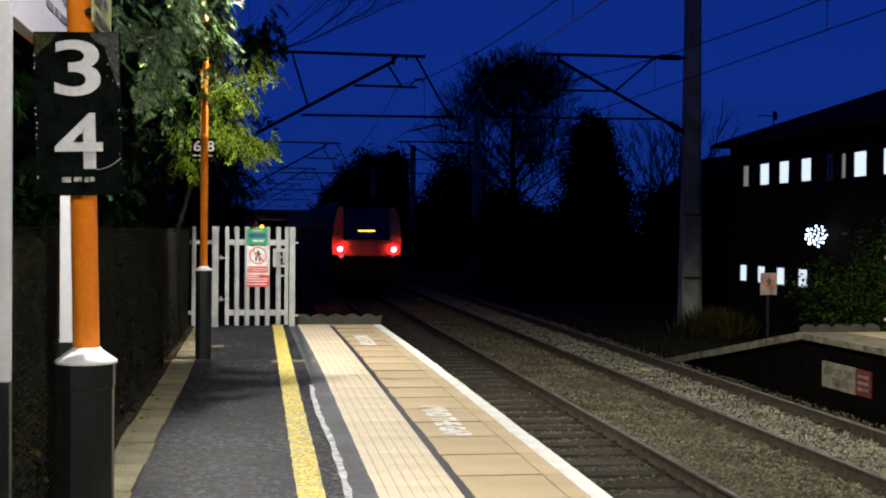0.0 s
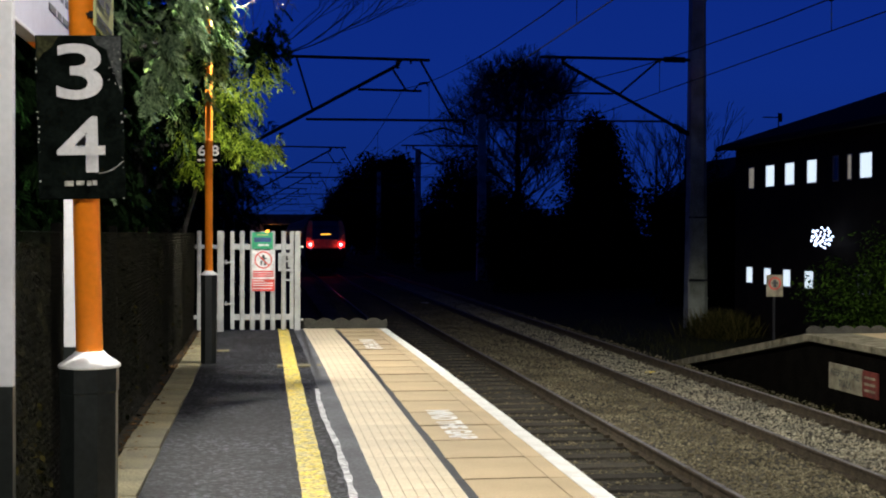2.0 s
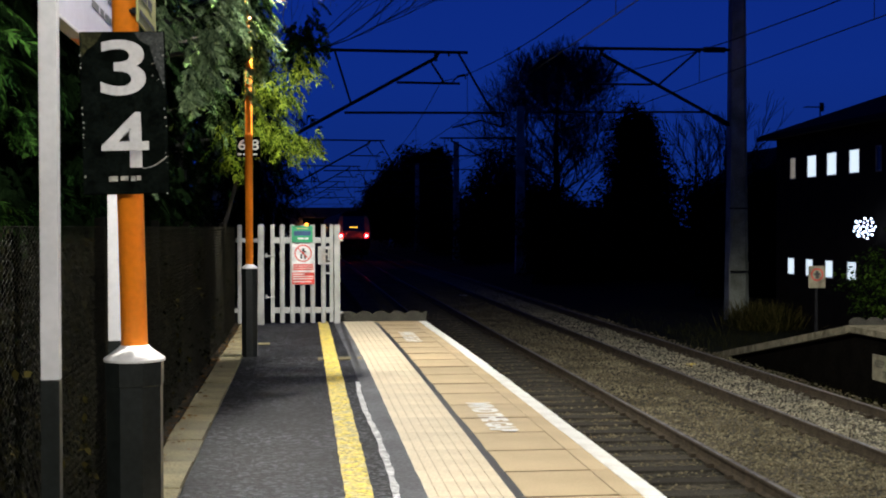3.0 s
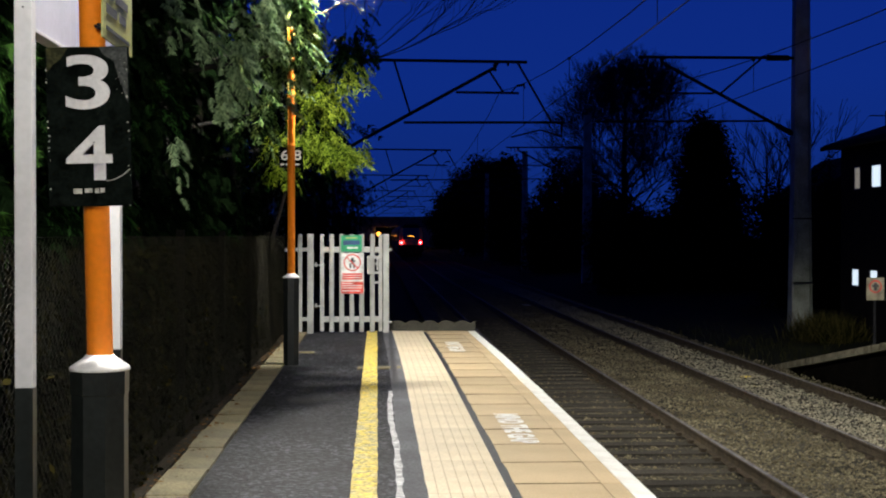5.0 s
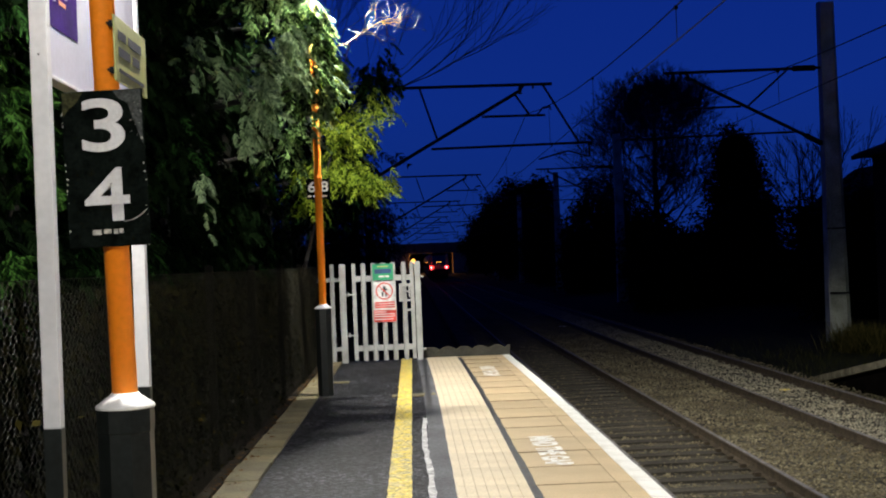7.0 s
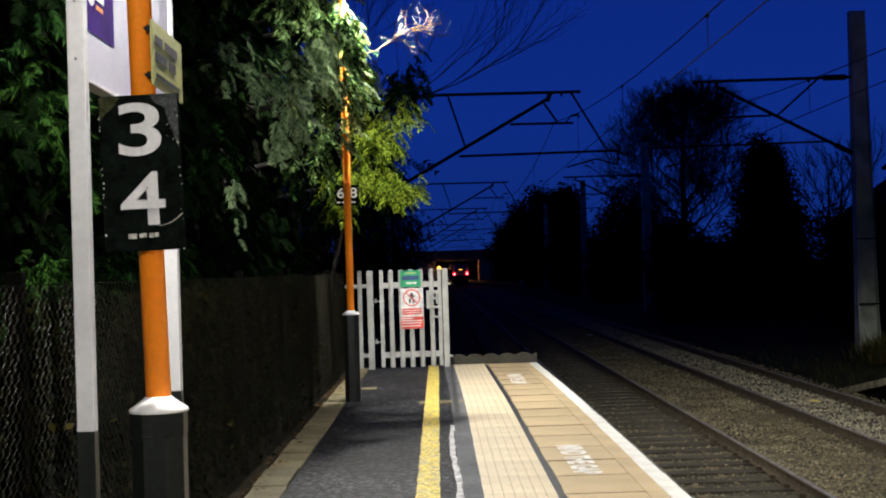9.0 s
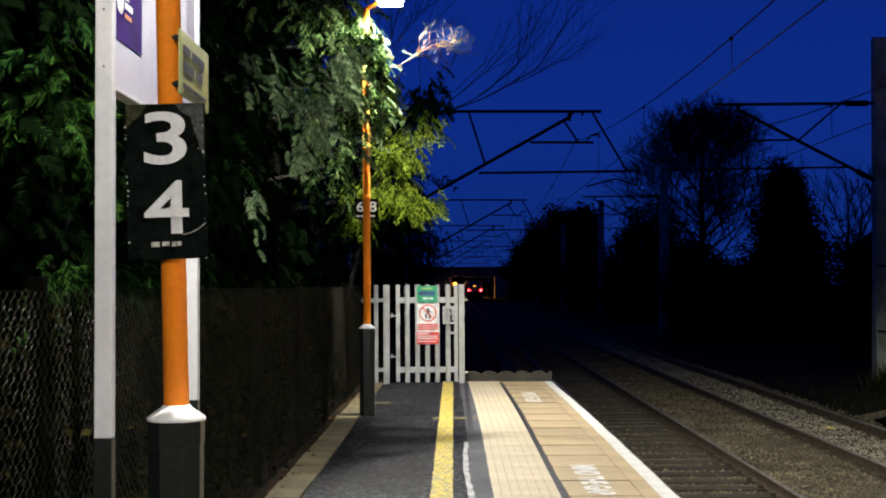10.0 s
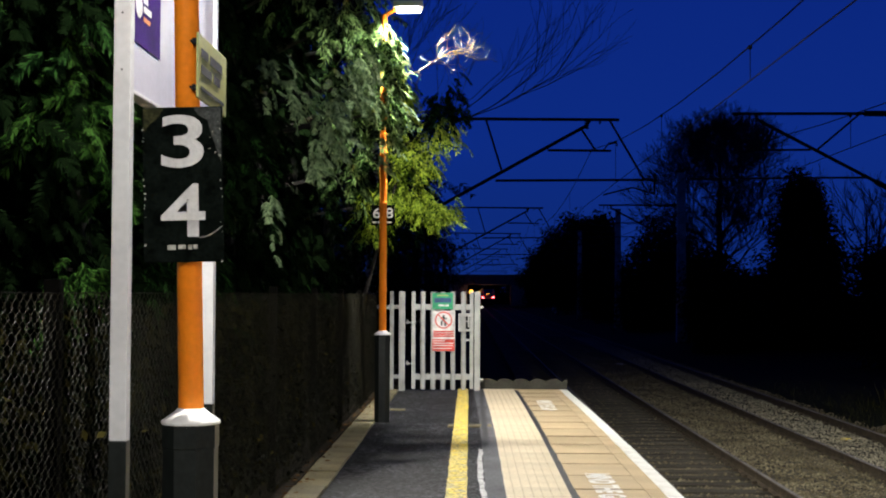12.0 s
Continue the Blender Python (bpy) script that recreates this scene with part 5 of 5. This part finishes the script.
conifer(-4.75, 26.0, 9.0, 1.55, 900, 19, far=True)
conifer(-4.6, 31.0, 9.2, 1.65, 1000, 20, far=True)
conifer(-4.7, 39.5, 9.0, 1.9, 900, 21, far=True)
conifer(-4.7, 48.0, 9.5, 2.1, 800, 22, far=True)
conifer(-4.9, 60.0, 9.5, 2.4, 800, 23, far=True)
conifer(-5.1, 76.0, 9.5, 2.7, 800, 24, far=True)
conifer(-5.6, 98.0, 9.5, 3.2, 900, 25, far=True)
conifer(-6.4, 128.0, 10.0, 4.0, 1000, 26, far=True)
conifer(-8.6, 170.0, 10.0, 5.0, 1200, 27, far=True)
conifer(-9.8, 225.0, 10.0, 6.0, 1400, 28, far=True)

# back row added to shut out sky in the gaps and behind, partly unseen
for k, y in enumerate((-9.5, -6.0, -2.4, 1.0, 4.2, 7.4, 10.6, 13.8, 17.0, 20.5, 24.5, 28.5, 33.0, 38.0)):
    conifer(-7.6, y, 9.5, 2.0, 3600, 140 + k, far=True, base=0.1, label="tall dark cypress tree added as a back row to shut out sky")

# yellow-green shrub branch lit from close by the platform lamp
t = thing("lime_shrub", "yellow-green leafy shrub glowing under the platform lamp", "shrub", (-4.0, 21.0, -0.05))
part("stem", rod(B(), (0, 0, 0), (1.0, -0.1, 3.6), 0.05, 0.02, 7), M["bark"], t)
r = np.random.default_rng(40)
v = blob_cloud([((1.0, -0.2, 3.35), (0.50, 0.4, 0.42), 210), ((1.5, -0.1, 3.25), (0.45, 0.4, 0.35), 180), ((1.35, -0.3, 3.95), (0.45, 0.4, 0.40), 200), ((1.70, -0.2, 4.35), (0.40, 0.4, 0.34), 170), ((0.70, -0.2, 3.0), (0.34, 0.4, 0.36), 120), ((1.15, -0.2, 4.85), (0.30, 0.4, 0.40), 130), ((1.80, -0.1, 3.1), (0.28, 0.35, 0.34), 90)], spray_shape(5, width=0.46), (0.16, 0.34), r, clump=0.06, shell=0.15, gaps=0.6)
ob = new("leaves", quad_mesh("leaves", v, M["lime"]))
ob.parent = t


def branching(start, way, length, radius, depth, r, out, spread=0.6, kids=3, lift=0.15, crook=0.22):
    """A limb that forks: adds bars (a, b, r0, r1)."""
    pos, d = Vector(start), Vector(way).normalized()
    steps = 3
    for k in range(steps):
        d2 = (d + Vector((r.uniform(-1, 1), r.uniform(-1, 1), r.uniform(-1, 1))) * crook + Vector((0, 0, lift * 0.4))).normalized()
        nxt = pos + d2 * (length / steps)
        out.append((pos.copy(), nxt.copy(), radius * (1 - 0.28 * k / steps), radius * (1 - 0.28 * (k + 1) / steps)))
        pos, d = nxt, d2
        if depth > 0 and k > 0 or (depth > 0 and k == 0 and r.random() < 0.5):
            for _ in range(kids if k == steps - 1 else max(1, kids - 2)):
                side = Vector((r.uniform(-1, 1), r.uniform(-1, 1), r.uniform(-0.4, 1.0))) * spread
                branching(pos, d + side, length * r.uniform(0.55, 0.78), radius * 0.55, depth - 1, r, out, spread, kids, lift, crook)


def bars_mesh(name, bars, material, least=0.0):
    """Three-sided tapered bars as one mesh."""
    verts, faces = [], []
    for a, c, r0, r1 in bars:
        r0, r1 = max(r0, least), max(r1, least)
        d = (c - a).normalized()
        u = d.orthogonal().normalized()
        w = d.cross(u)
        i = len(verts)
        for p, rr in ((a, r0), (c, r1)):
            for k in range(3):
                an = 2 * math.pi * k / 3
                verts.append(p + (u * math.cos(an) + w * math.sin(an)) * rr)
        faces += [(i + k, i + (k + 1) % 3, i + 3 + (k + 1) % 3, i + 3 + k) for k in range(3)]
    me = bpy.data.meshes.new(name)
    me.from_pydata(verts, [], faces)
    me.materials.append(material)
    return me


def bare_tree(x, y, h, seed, depth=4, spread=0.75, limb=0.30, least=0.012, limbs=18, low=0.25, thick=0.0065, lift=0.22, label="tall bare winter tree against the dusk sky"):
    """A leader with limbs all the way up, longest below the middle, that fork into fine twigs."""
    r = random.Random(seed)
    t = thing("bare_tree", label, "tree", (x, y, -1.3), "bare winter trees")
    part("trunk", rod(B(), (0, 0, 0), (0.1, 0, h * 0.8), h * 0.020, h * 0.003, 10), M["bark"], t)
    bars = []
    for k in range(limbs):
        u = (k + 0.5) / limbs
        a = k * 2.4 + r.uniform(-0.4, 0.4)
        z = h * (low + (0.80 - low) * u)
        ln = h * limb * (0.55 + 0.75 * math.sin(math.pi * min(1.0, 0.25 + 0.75 * u)) - 0.35 * u) * r.uniform(0.8, 1.15)
        branching((0.1 * u, 0, z), (math.cos(a), math.sin(a), 0.55 + 0.7 * u), ln, h * thick * (1.2 - u), depth - 1, r, bars, spread, 3, lift)
    ob = tagged(new("branchwork", bars_mesh("branchwork", bars, M["bark"], least)), kind="stuff")
    ob.parent = t
    return t


bare_tree(14.0, 80.0, 16.2, 3, depth=5, spread=0.95, limb=0.152, limbs=42, least=0.011, low=0.24, thick=0.0044, lift=0.06)
bare_tree(22.0, 76.0, 10.2, 5, depth=3, spread=0.5, limb=0.22, limbs=14, label="slender bare winter tree against the dusk sky")
bare_tree(24.6, 78.0, 11.4, 6, depth=3, spread=0.5, limb=0.22, limbs=14, label="slender bare winter tree against the dusk sky")
bare_tree(-4.4, 26.5, 8.6, 8, depth=4, spread=0.6, limb=0.26, least=0.0035, low=0.62, limbs=9, thick=0.0028, label="bare winter tree reaching over the fence")

# the lit bare twig by the lamp head
r = random.Random(21)
bars = []
branching((-2.72, 16.35, 4.50), (1.0, 0.05, 0.06), 0.80, 0.012, 0, r, bars, 0.4, 2, 0.1, 0.45)
tip = bars[-1][1]
for k in range(15):
    branching(bars[k % 3][1] if k < 9 else tip, (r.uniform(0.3, 1.0), r.uniform(-0.4, 0.4), r.uniform(-0.1, 0.55)), r.uniform(0.25, 0.42), 0.006, 1, r, bars, 0.9, 2, 0.2, 0.75)
t = tagged(new("bare_twig", bars_mesh("bare_twig", bars, M["twig"], 0.0022)), "bare cream-coloured twig lit by the platform lamp", "branch")

# ivy and dead growth behind the chain-link fence
r = np.random.default_rng(50)
n = 15000
p = np.column_stack([r.uniform(-3.95, -3.47, n), r.uniform(1.8, 22.0, n), 1.62 * r.random(n) ** 0.8])
v = scatter(LEAF, p, r.normal(0, 1.2, n), r.uniform(0.2, 1.3, n), r.normal(0, 0.6, n), r.uniform(0.035, 0.085, n))
tagged(new("hedge_ivy", quad_mesh("hedge_ivy", v, M["ivy"])), "dark ivy and dead growth behind the chain-link fence", "ivy", kind="stuff")
M["dry_stem"] = leaf_mat("dry_bramble_leaf", (0.003, 0.0035, 0.001), (0.060, 0.050, 0.014), 0.8, spread=1.0, low=0.5)
n = 1100
tuft = r.integers(0, 60, n)
ty, tz, th = r.uniform(3.2, 21.0, 60), 1.3 * r.random(60) ** 2.2, r.uniform(0.08, 0.26, 60)
p = np.column_stack([r.uniform(-3.47, -3.36, n), ty[tuft] + r.normal(0, 0.10, n), np.clip(tz[tuft] + r.normal(0, 1, n) * th[tuft], 0.03, 1.6)])
v = scatter(LEAF, p, r.uniform(0, 6.28, n), r.uniform(-0.3, 1.3, n), r.normal(0, 0.6, n), r.uniform(0.025, 0.065, n))
tagged(new("bramble", quad_mesh("bramble", v, M["dry_stem"])), "sparse yellowing bramble leaves growing through the chain-link fence", "bramble", kind="stuff")
n = 420
p = np.column_stack([-3.32 + np.abs(r.normal(0, 0.10, n)) - 0.06, r.uniform(4.0, 21.5, n), np.full(n, 0.018)])
v = scatter(LEAF, p, r.uniform(0, 6.28, n), r.normal(0, 0.15, n), r.normal(0, 0.25, n), r.uniform(0.03, 0.07, n))
M["dead_leaf"] = leaf_mat("dead_leaf", (0.06, 0.03, 0.012), (0.20, 0.11, 0.04), 0.8)
tagged(new("fallen_leaves", quad_mesh("fallen_leaves", v, M["dead_leaf"])), "fallen brown leaves along the kerb", "leaves", kind="stuff")


def leafy(name, x, y, blobs, size, material, seed, label, category, group="", stem=None, template=None, z=-1.3):
    r = np.random.default_rng(seed)
    t = thing(name, label, category, (x, y, z), group)
    for a, c, r0, r1 in stem or [((0, 0, 0), (0, 0, 2.0), 0.12, 0.05)]:
        part("stem", rod(B(), a, c, r0, r1, 7), M["bark"], t)
    ob = new("crown", quad_mesh("crown", blob_cloud(blobs, LEAVES if template is None else template, size, r, pitch=(-0.4, 0.9), clump=0.15 if size[1] > 0.3 else 0.05, shell=0.35), material))
    ob.parent = t
    return t


# bush at the opposite platform's end
leafy("evergreen_bush", 10.95, 24.2, [((0, 0, 1.5), (1.5, 1.3, 1.6), 2600), ((-0.9, 0.2, 0.9), (0.8, 0.9, 0.9), 700), ((-1.75, 0.3, 1.75), (0.55, 0.6, 0.75), 190), ((0.9, -0.2, 2.9), (1.2, 1.0, 1.1), 1500)], (0.10, 0.20), M["hedge"], 60, "dense evergreen bush behind the opposite platform", "bush")
# far trees and thickets along the line
dome = [((0, 0, 7.8), (4.2, 4.5, 4.6), 2600), ((-2.8, 1, 5.0), (3.0, 3.5, 4.0), 1500), ((1.8, 0, 10.0), (2.4, 3.0, 3.0), 1000)]
leafy("broad_tree", 12.4, 158.0, dome, (0.6, 1.2), M["dusk_leaf"], 61, "broad dark tree beside the line", "tree", "far trees", [((0, 0, 0), (0, 0, 7), 0.35, 0.15)])
leafy("broad_tree", 13.0, 205.0, [((0, 0, 6.5), (4.6, 6, 6.5), 2600)], (0.7, 1.3), M["dusk_leaf"], 62, "broad dark tree beside the line", "tree", "far trees", [((0, 0, 0), (0, 0, 7), 0.35, 0.15)])
leafy("broad_tree", 13.5, 255.0, [((0, 0, 5.0), (5.0, 8, 6.0), 2200)], (0.8, 1.4), M["dusk_leaf"], 63, "broad dark tree beside the line", "tree", "far trees", [((0, 0, 0), (0, 0, 6), 0.35, 0.15)])
leafy("broad_tree", 14.2, 104.0, [((0, 0, 5.2), (2.7, 3, 4.0), 2000), ((2.2, 0, 4.0), (2.4, 3, 3.6), 1400)], (0.4, 0.8), M["dusk_leaf"], 64, "broad dark tree beside the line", "tree", "far trees", [((0, 0, 0), (0, 0, 5), 0.3, 0.12)])
leafy("yew_tree", 16.8, 70.0, [((0, 0, 3.0), (2.3, 2.0, 3.2), 2600), ((0, 0, 5.8), (1.85, 1.6, 2.6), 2300), ((-0.1, 0, 8.3), (1.10, 1.0, 1.45), 1000)], (0.3, 0.55), M["dusk_leaf"], 65, "dark rounded conifer beyond the far track", "tree", "far trees", [((0, 0, 0), (0, 0, 6), 0.25, 0.08)])
for k, (x, y, rx, h) in enumerate(((10.8, 92, 2.4, 5.5), (11.4, 118, 3.0, 7.0), (12.2, 135, 3.2, 8.0), (12.5, 72, 2.6, 5.6), (10.4, 60, 1.8, 4.2), (14.0, 62, 2.4, 5.0), (17.8, 62, 2.4, 5.6), (20.6, 61, 2.4, 6.2), (23.6, 62, 2.6, 6.0), (26.5, 64, 2.8, 6.2), (14.5, 46, 2.2, 3.4), (17.8, 45, 2.4, 3.4))):
    leafy("thicket", x, y, [((0, 0, h * 0.45), (rx, rx, h * 0.55), 1500), ((rx * 0.5, 0.5, h * 0.3), (rx * 0.9, rx, h * 0.4), 700)], (0.3, 0.6), M["dusk_leaf"], 70 + k, "dark thicket of shrubs beyond the tracks", "shrub", "lineside thickets")
for k, (x, y) in enumerate(((-9, 330), (0, 350), (9, 345), (18, 335), (-18, 340))):
    leafy("broad_tree", x, y, [((0, 0, 2.8), (7, 5, 4.0), 1200)], (0.9, 1.6), M["dusk_leaf"], 95 + k, "broad dark tree beyond the bridge", "tree", "far trees")
# dry grass by the mast and along the cess
def grass(name, cx, cy, sx, sy, n, h, seed, label, material="straw"):
    r = np.random.default_rng(seed)
    p = np.column_stack([r.normal(cx, sx, n), r.normal(cy, sy, n), np.full(n, -1.24)])
    v = scatter(leaf_shape(1, 1.0, 0.035), p, r.uniform(0, 6.28, n), -r.uniform(0.8, 1.5, n), r.normal(0, 0.3, n), h * r.uniform(0.5, 1.1, n))
    return tagged(new(name, quad_mesh(name, v, M[material])), label, "grass", kind="stuff")


grass("dry_grass", 10.18, 33.0, 0.30, 0.5, 2600, 0.95, 80, "tall dry grass tuft beside the mast")
grass("verge_grass", 8.9, 31.0, 1.2, 5.0, 2200, 0.30, 81, "rough dark grass along the far verge", "weed")
grass("cess_grass", 6.62, 18.5, 0.22, 5.0, 5200, 0.16, 82, "short mossy weeds beside the far track", "weed")

# ---- pieces: sleepers, ballast, kerb stones, slabs, tactile tiles
b = B()
box(b, -1.25, 1.25, -0.125, 0.125, 0, 0.18)
sl = mesh_of("sleeper", b, M["sleeper"])
b = B()
for s in (-0.7525, 0.7525):
    for d in (-0.10, 0.10):
        box(b, s + d - 0.035, s + d + 0.035, -0.05, 0.05, 0.18, 0.225)
cl = mesh_of("rail_clip", b, M["rail"])
for t, c in zip(tracks, TRACK_X):
    for k in range(84):
        y = 5.6 + 0.65 * k
        s = piece("sleeper", sl, t, (c, y, -1.243))
        if k < 40:
            piece("rail_clips", cl, s, (0, 0, 0))


def stones(name, zones, material, seed, label):
    r = np.random.default_rng(seed)
    octa = np.array([(1, 0, 0), (-1, 0, 0), (0, 1, 0), (0, -1, 0), (0, 0, 1), (0, 0, -1)], float)
    tri = np.array([(0, 2, 4), (2, 1, 4), (1, 3, 4), (3, 0, 4), (2, 0, 5), (1, 2, 5), (3, 1, 5), (0, 3, 5)])
    P = []
    for x0, x1, y0, y1, z, n in zones:
        P.append(np.column_stack([r.uniform(x0, x1, n), y0 + (y1 - y0) * r.random(n) ** 2.2, z + r.normal(0, 0.012, n)]))
    P = np.concatenate(P)
    n = len(P)
    V = octa[None] * r.uniform(0.55, 1.25, (n, 6, 1)) + r.normal(0, 0.12, (n, 6, 3))
    a = r.uniform(0, 6.28, n)
    ca, sa = np.cos(a)[:, None], np.sin(a)[:, None]
    V = np.stack([V[..., 0] * ca - V[..., 1] * sa, V[..., 0] * sa + V[..., 1] * ca, V[..., 2] * 0.75], -1)
    V = V * r.uniform(0.016, 0.034, n)[:, None, None] + P[:, None]
    F = (tri[None] + 6 * np.arange(n)[:, None, None]).reshape(-1, 3)
    me = bpy.data.meshes.new(name)
    me.from_pydata(V.reshape(-1, 3), [], F)
    me.materials.append(material)
    return tagged(new(name, me), label, "ballast", kind="stuff")


stones("ballast", [(2.49, 4.30, 7, 80, -1.058, 34000), (0.3, 2.37, 7, 70, -1.094, 14000), (5.97, 6.8, 9, 70, -1.115, 6000)], M["stone"], 90, "grey-brown ballast stones between the tracks")
stones("pale_ballast", [(4.44, 5.82, 8, 80, -1.063, 24000)], M["pale_stone"], 91, "paler grey ballast stones in the far track")

rng = random.Random(15)
b = B()
box(b, -0.14, 0.14, -0.452, 0.452, -0.12, 0.0, 0.008)
km = mesh_of("kerb_stone", b, M["kerb"])
k = 0
y = PY0 + 0.46
while y < PY1 - 0.4:
    piece("kerb_stone", km, platform, (-3.165 + rng.uniform(-0.008, 0.008), y, 0.012 + rng.uniform(-0.004, 0.006)), rng.uniform(-0.006, 0.006))
    y += 0.915
b = B()
box(b, -0.37, 0.37, -0.395, 0.395, -0.05, 0.0, 0.003)
sm = mesh_of("paving_slab", b, M["slab"])
b = B()
box(b, -0.066, 0.066, -0.398, 0.398, -0.055, 0.0, 0.006)
em = mesh_of("coping_edge", b, M["white_paint"])
b = B()
box(b, -0.0715, 0.0715, -0.395, 0.395, -0.05, 0.0, 0.003)
gm = mesh_of("slab_margin", b, M["slab"])
b = B()
box(b, -0.375, 0.375, -0.004, 0.004, -0.03, 0.0)
jm = mesh_of("mortar_joint", b, M["mortar"])
part("edge_joint", wavy_line(-0.2915, -0.2875, PY0, 22.40, 0.0045, 0.4, 0.0005, 31, lambda y: drift(y)[0]), M["mortar"], platform, "thin dark joint along the edge")
y = 22.40 - 0.4025
while y > PY0:
    dx, turn = drift(y)
    piece("mortar_joint", jm, platform, (dx - 0.66, y - 0.4025, 0.0048), turn)
    dz = rng.uniform(-0.003, 0.003)
    piece("paving_slab", sm, platform, (dx - 0.662, y, dz + 0.001), turn)
    piece("slab_margin", gm, platform, (dx - 0.2165, y, dz), turn)
    piece("coping_edge", em, platform, (dx - 0.075 + rng.uniform(-0.002, 0.002), y, dz + 0.002), turn)
    y -= 0.805
b = B()
box(b, -0.277, 0.277, -0.198, 0.198, -0.05, -0.001)
for k in range(7):
    x = -0.277 + 0.554 * (k + 0.5) / 7
    box(b, x - 0.0362, x + 0.0362, -0.1992, 0.1992, -0.001, 0.0055)
me = mesh_of("tactile_tile", b, [M["groove"], M["tactile"]])
for p in me.polygons:
    if p.center.z > 0.0:
        p.material_index = 1
y = 22.40 - 0.2
while y > PY0:
    piece("tactile_tile", me, platform, (drift(y)[0] - 1.222, y, rng.uniform(-0.0006, 0.0008)), drift(y)[1])
    y -= 0.4
for yc in (11.2, 19.25):
    lettering("platform_text", "MIND THE GAP", 1.68, 0.235, M["white_paint"], platform, Matrix.Translation((drift(yc)[0] - 0.605, yc, 0.0065)) @ pose(0, 0, 0, 0, 0, -90), 0.045)


# ---- what moves
def motions():
    rows = [(0.0, 46.0), (0.3, 51.3), (0.6, 56.7), (1.0, 63.8), (1.5, 72.5), (2.0, 81.2), (2.5, 90.0), (3.0, 98.6), (3.5, 106.8), (5.3, 135.6), (6.0, 146.6), (6.5, 154.2), (7.2, 165.0), (8.8, 189.5), (9.5, 200.3), (10.0, 207.9), (11.0, 223.0), (12.0, 238.0)]
    walk(train, [(t, pose(TRACK_X[0], y, RAIL_Z)) for t, y in rows])


motions()
